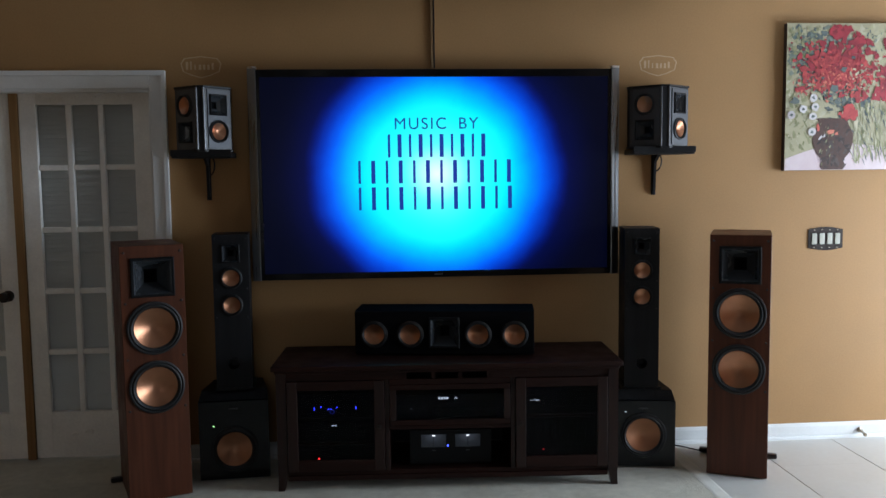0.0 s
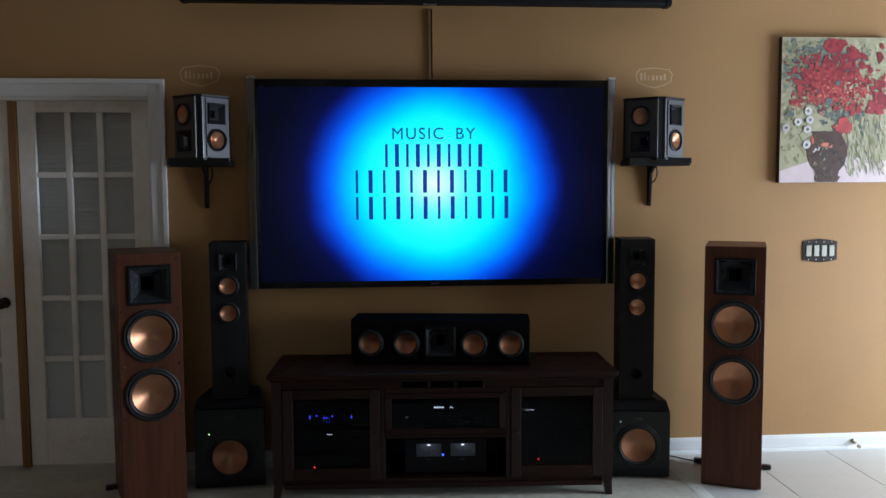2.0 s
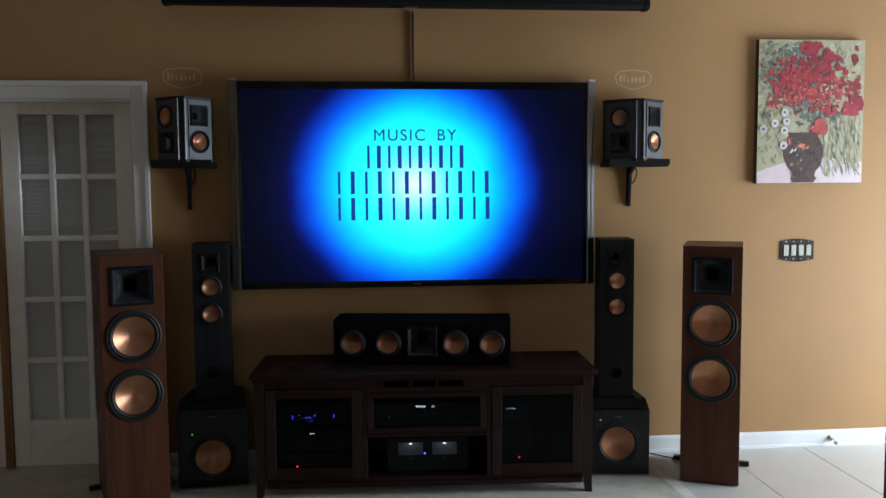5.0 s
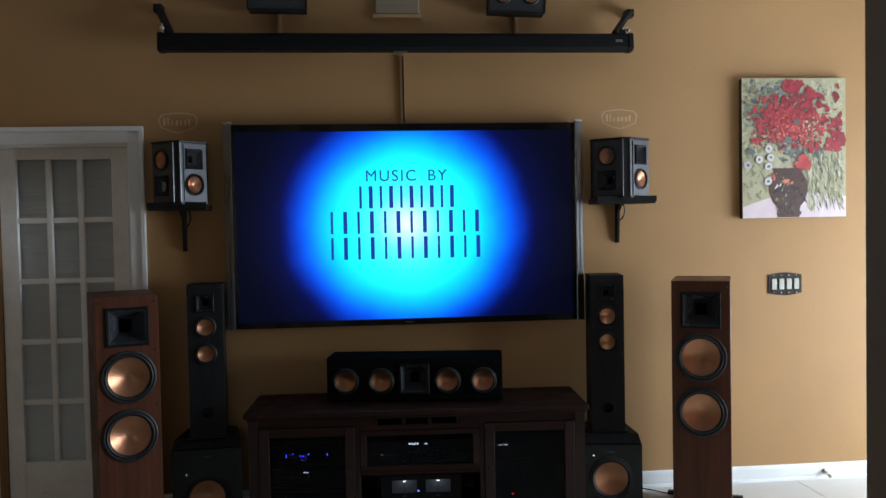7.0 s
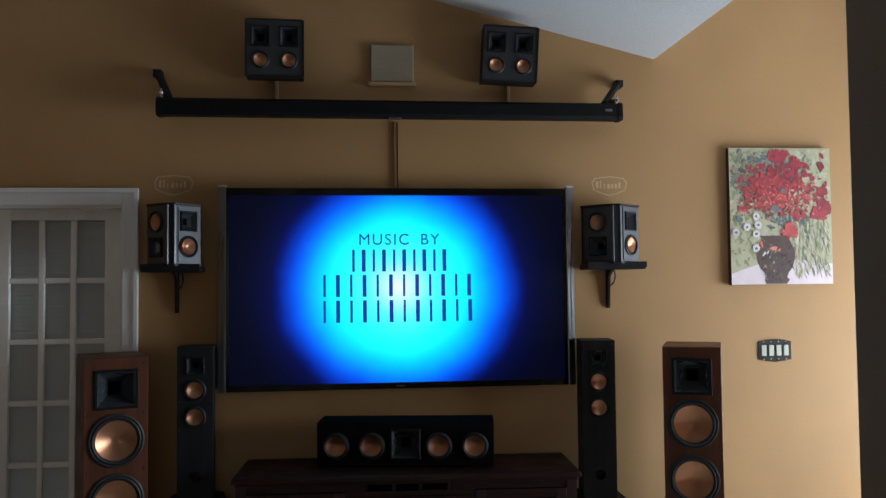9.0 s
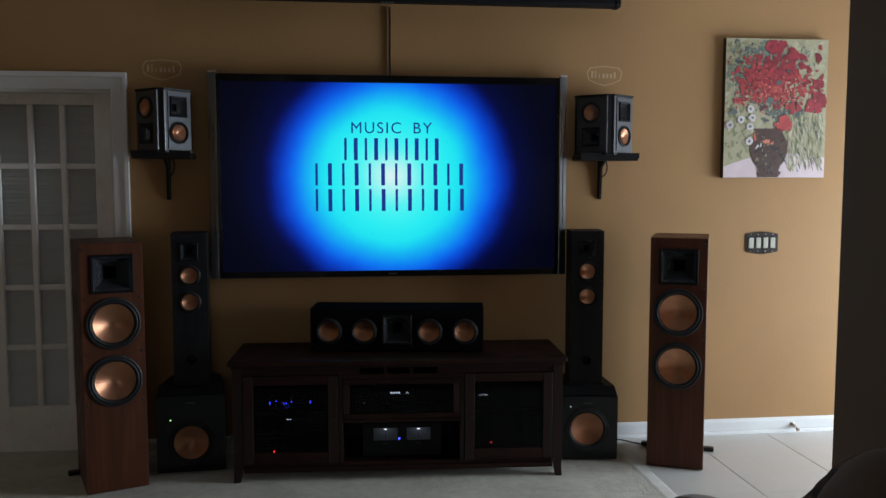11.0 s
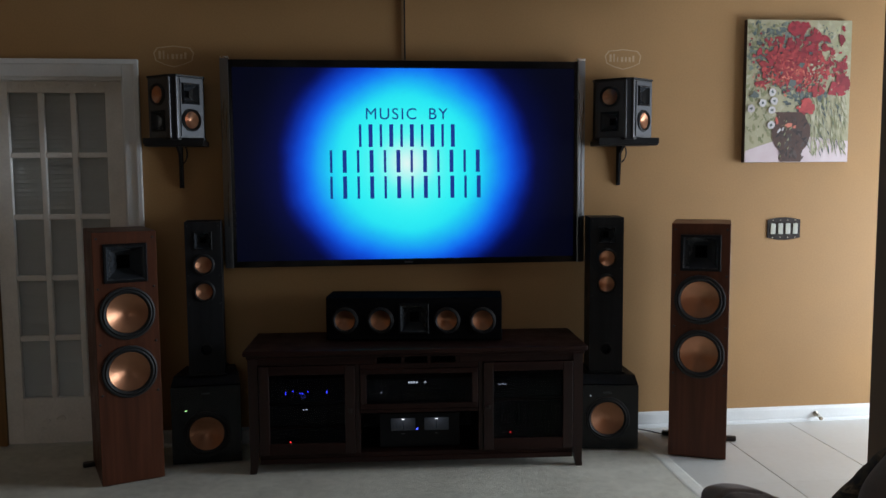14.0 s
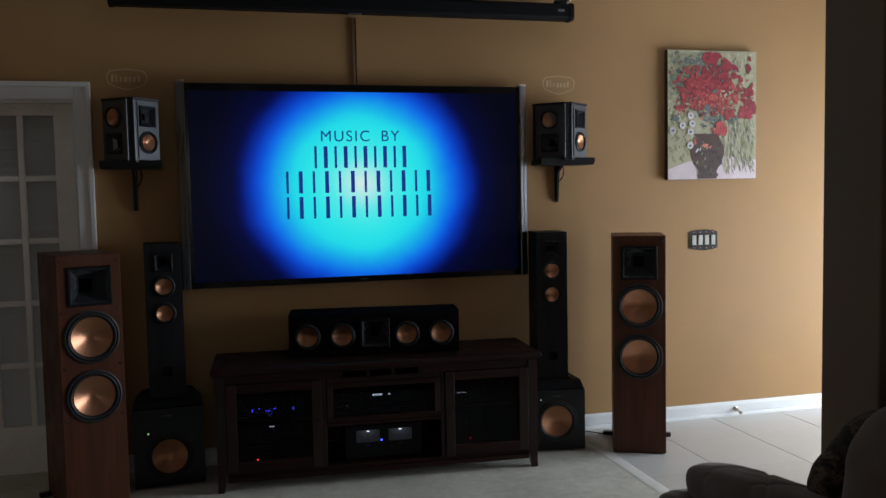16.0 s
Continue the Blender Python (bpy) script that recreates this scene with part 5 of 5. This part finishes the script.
daubs("vase_stroke", P_EDGE, spray(14, 0.46, 0.14, 0.06, 0.06, 0.006, 0.018, 0.4, None, (0.32, 0.56, 0.04, 0.30)))
daubs("vase_light", P_CORAL, [(0.42, 0.265, 0.04, 0.018, 0.3), (0.47, 0.25, 0.02, 0.012, 0.8), (0.30, 0.29, 0.012, 0.03, 0.2)])
daubs("vase_glint", P_WHITE, [(0.325, 0.225, 0.010, 0.03, -0.6), (0.36, 0.235, 0.008, 0.02, -0.4), (0.62, 0.12, 0.008, 0.03, 0.5)])
daubs("crimson_petal_brushwork", P_CRIMSON, spray(270, 0.50, 0.74, 0.175, 0.08, 0.010, 0.034, 0.7) + spray(22, 0.49, 0.94, 0.045, 0.018, 0.02, 0.045, 0.7) + spray(18, 0.65, 0.88, 0.045, 0.02, 0.02, 0.045, 0.7) + spray(24, 0.91, 0.53, 0.035, 0.03, 0.025, 0.05, 0.8) + spray(12, 0.92, 0.69, 0.025, 0.03, 0.015, 0.035, 0.8) + [(0.90, 0.86, 0.028, 0.045, 0), (0.14, 0.555, 0.05, 0.03, 0)])
daubs("red_petal_brushwork", P_RED, spray(420, 0.47, 0.665, 0.155, 0.068, 0.008, 0.027, 0.65) + spray(16, 0.57, 0.39, 0.035, 0.018, 0.02, 0.045, 0.8) + spray(10, 0.67, 0.50, 0.025, 0.015, 0.018, 0.035, 0.8))
daubs("coral_petal_brushwork", P_CORAL, spray(90, 0.47, 0.61, 0.17, 0.045, 0.006, 0.019, 0.55))
daubs("crimson_petal_brushwork", P_CRIMSON, spray(150, 0.46, 0.65, 0.16, 0.075, 0.005, 0.020, 0.5))
daubs("poppy_eye", P_DARK, [(0.44, 0.565, 0.035, 0.03, 0), (0.52, 0.69, 0.028, 0.022, 0), (0.60, 0.77, 0.018, 0.015, 0), (0.33, 0.63, 0.012, 0.012, 0)])
daubs("small_blossom", P_PALE, spray(22, 0.64, 0.53, 0.14, 0.09, 0.004, 0.011, 0.7) + spray(14, 0.68, 0.66, 0.05, 0.03, 0.006, 0.02, 0.6) + spray(10, 0.06, 0.20, 0.05, 0.02, 0.004, 0.010, 0.8))
daubs("daisy_ring", P_WHITE, [(x, z, 0.036, 0.035, 0) for x, z in ((0.25, 0.495), (0.25, 0.37), (0.16, 0.42), (0.05, 0.38), (0.245, 0.265), (0.27, 0.435))], 0.12, 12)
daubs("daisy_eye", P_DARK, [(x, z, 0.013, 0.013, 0) for x, z in ((0.25, 0.495), (0.25, 0.37), (0.16, 0.42), (0.05, 0.38), (0.245, 0.265), (0.27, 0.435))] + [(0.08, 0.475, 0.045, 0.035, 0)])

# ---- light switch plate ----
sw = thing("light_switch", pose(2.510, WALL, 1.150), "four-gang ivory light switch in dark bronze plate", "light switch")
bm = bmesh.new()
outline = [(-0.100 + 0.2 * i / 14, 0.052 + 0.014 * math.sin(math.pi * i / 14)) for i in range(15)]
outline += [(x, -z) for x, z in reversed(outline)]
prism(bm, outline, 0.0005, 0.006)
bmesh.ops.transform(bm, matrix=Matrix(((1, 0, 0, 0), (0, 0, -1, 0), (0, 1, 0, 0), (0, 0, 0, 1))), verts=bm.verts[:])
part("plate", bm, M_BRONZE, sw, "curved dark bronze plate")
for i in range(4):
    x = -0.0675 + i * 0.045
    part("rocker", boxed(x - 0.0150, x + 0.0150, -0.0105, -0.0062, -0.031, 0.031, bevel=0.003), M_SWITCH, sw, "ivory rocker")
    for z in (-0.05, 0.05):
        part("screw", turned([(0.0035, 0.0), (0.0035, 0.001), (0, 0.0015)], cx=x, cz=z, y=-0.0062, seg=8), M_NICKEL, sw)

# ---- door stop ----
ds = thing("door_stop", pose(2.738, WALL - 0.014, 0.045), "small metal spring door stop on baseboard", "door stop")
part("base", turned([(0.016, 0), (0.016, 0.006), (0.008, 0.012), (0.008, 0.03), (0, 0.03)], seg=16), M_NICKEL, ds, smooth=True)
curve_tube("spring", [(0.0068 * math.cos(i * 0.9), -0.02 - i * 0.0012, 0.0068 * math.sin(i * 0.9) - i * 0.0004) for i in range(30)], 0.0016, M_NICKEL, ds, "", 5)
part("tip", turned([(0.009, 0.054), (0.0105, 0.059), (0.0095, 0.067), (0, 0.069)], cz=-0.012, seg=14), M_BOX, ds, "beige rubber tip", smooth=True)

# loose wire from the subwoofer to the tower
wr = curve_tube("speaker_wire", bezier((1.53, 4.86, 0.03), (1.62, 4.93, 0.035), (1.68, 4.86, 0.008), (1.80, 4.80, 0.008)), 0.0035, M_BRONZE)
tagged(wr, "thin dark speaker wire along the floor", "speaker wire")

# ---- sofa ----


def cushion(name, sx, sy, sz, material, parent, m, puff=0.35, label="", wrinkle=0.006, seed=1, creases=(), cuts=19):
    """A soft pad: a rounded box that swells towards its middle, with shallow wrinkles."""
    bm = bmesh.new()
    bmesh.ops.create_cube(bm, size=2)
    bmesh.ops.subdivide_edges(bm, edges=bm.edges[:], cuts=cuts, use_grid_fill=True)
    for v in bm.verts:
        x, y, z = v.co
        n = (abs(x) ** 4 + abs(y) ** 4 + abs(z) ** 4) ** 0.25
        p = Vector((x, y, z)) / n
        p = p.lerp(Vector((x, y, z)).normalized(), puff)
        q = Vector((p.x * sx, p.y * sy, p.z * sz))
        d = noise.noise(q * 9 + Vector((seed * 3.1, 0, 0))) * wrinkle + noise.noise(Vector((q.x * 34, q.y * 7, q.z * 9 + seed))) * wrinkle * 0.55
        for at, lean in creases:
            d -= 0.006 * math.exp(-((v.co.y + lean * v.co.x - at) / 0.035) ** 2) * max(0.0, 0.3 + p.z)
        v.co = q + p.normalized() * d
    ob = part(name, bm, material, parent, label, smooth=True)
    ob.matrix_basis = m
    return ob


sofa = thing("sofa", pose(1.02, 1.9, 0), "brown padded microfibre sofa beside the brown partition end", "sofa")
S0 = Matrix.Translation((-1.02, -1.9, 0))


def sofa_pad(name, sx, sy, sz, x, y, z, rx=0, ry=0, rz=0, puff=0.2, label="", wrinkle=0.007, seed=1, creases=()):
    return cushion(name, sx, sy, sz, M_SOFA, sofa, S0 @ pose(x, y, z, rx, ry, rz), puff, label, wrinkle, seed, creases, 47 if creases else 19)


sofa_pad("armrest", 0.078, 0.345, 0.083, 1.149, 2.432, 0.513, -5, 0, 8, 0.34, "padded rolled armrest", 0.005, 1, ((0.42, 0.25), (-0.05, -0.2), (-0.34, 0.3)))
sofa_pad("arm_side", 0.085, 0.36, 0.22, 1.15, 2.40, 0.25, 0, 0, 6, 0.06, "", 0.006, 2)
sofa_pad("arm_front_pad", 0.11, 0.10, 0.195, 1.065, 2.745, 0.255, 0, 0, 6, 0.25, "", 0.008, 8)
part("base", boxed(0.06, 1.10, -0.18, 0.54, 0.05, 0.22, bevel=0.02), M_SOFA, sofa)
sofa_pad("seat_cushion", 0.165, 0.34, 0.10, 1.405, 2.36, 0.32, puff=0.12, seed=3)
sofa_pad("seat_cushion", 0.25, 0.20, 0.10, 1.85, 2.22, 0.32, puff=0.12, seed=4)
sofa_pad("back_cushion", 0.27, 0.13, 0.31, 1.350, 1.985, 0.597, -8, 14, 2, 0.32, "", 0.014, 5)
sofa_pad("back_cushion", 0.24, 0.13, 0.30, 1.90, 1.99, 0.60, -8, 0, 0, 0.32, "", 0.012, 6)
for x in (0.10, 1.05):
    for y in (-0.13, 0.49):
        part("leg", boxed(x - 0.025, x + 0.025, y - 0.025, y + 0.025, 0, 0.0498, bevel=0.004), M_ESPRESSO, sofa)
pl = cushion("throw_pillow", 0.20, 0.07, 0.17, M_BROCADE, None, pose(1.383, 2.245, 0.613, -16, -32, 10), 0.35, "", 0.008, 7)
tagged(pl, "dark brown leaf-patterned throw pillow on the sofa", "pillow")

# ---- floor tiles of the hall ----
tile_mesh = {}


def tile(x0, x1, y0, y1):
    key = (round(x1 - x0, 3), round(y1 - y0, 3))
    if key not in tile_mesh:
        bm = bmesh.new()
        a, b = key[0] / 2, key[1] / 2
        prof = [(0.0, -0.003), (0.0, -0.0004), (0.0014, 0.0)]
        loops = [[bm.verts.new((sx * (a - i), sy * (b - i), z)) for sx, sy in ((-1, -1), (1, -1), (1, 1), (-1, 1))] for i, z in prof]
        for p, q in zip(loops, loops[1:]):
            for i in range(4):
                bm.faces.new((p[i], p[(i + 1) % 4], q[(i + 1) % 4], q[i]))
        bm.faces.new(loops[-1])
        me = bpy.data.meshes.new("tile")
        bmesh.ops.recalc_face_normals(bm, faces=bm.faces[:])
        bm.to_mesh(me)
        bm.free()
        me.materials.append(M_TILE)
        tile_mesh[key] = me
    ob = new("tile", tile_mesh[key])
    ob.parent = FLOOR_HALL
    ob.location = ((x0 + x1) / 2, (y0 + y1) / 2, random.uniform(-0.0002, 0.0))


xs = [CARPET_X + 0.028] + [2.064 + 0.5 * i for i in range(7)] + [RIGHT_X]
ys = [WALL - 0.014 - 0.0] + [4.57 - 0.5 * i for i in range(16)]
for x0, x1 in zip(xs, xs[1:]):
    for y1, y0 in zip(ys, ys[1:]):
        tile(x0 + (0.0024 if x0 > 1.7 else 0.0), x1 - 0.0024, y0 + 0.0002, y1 - 0.0002)
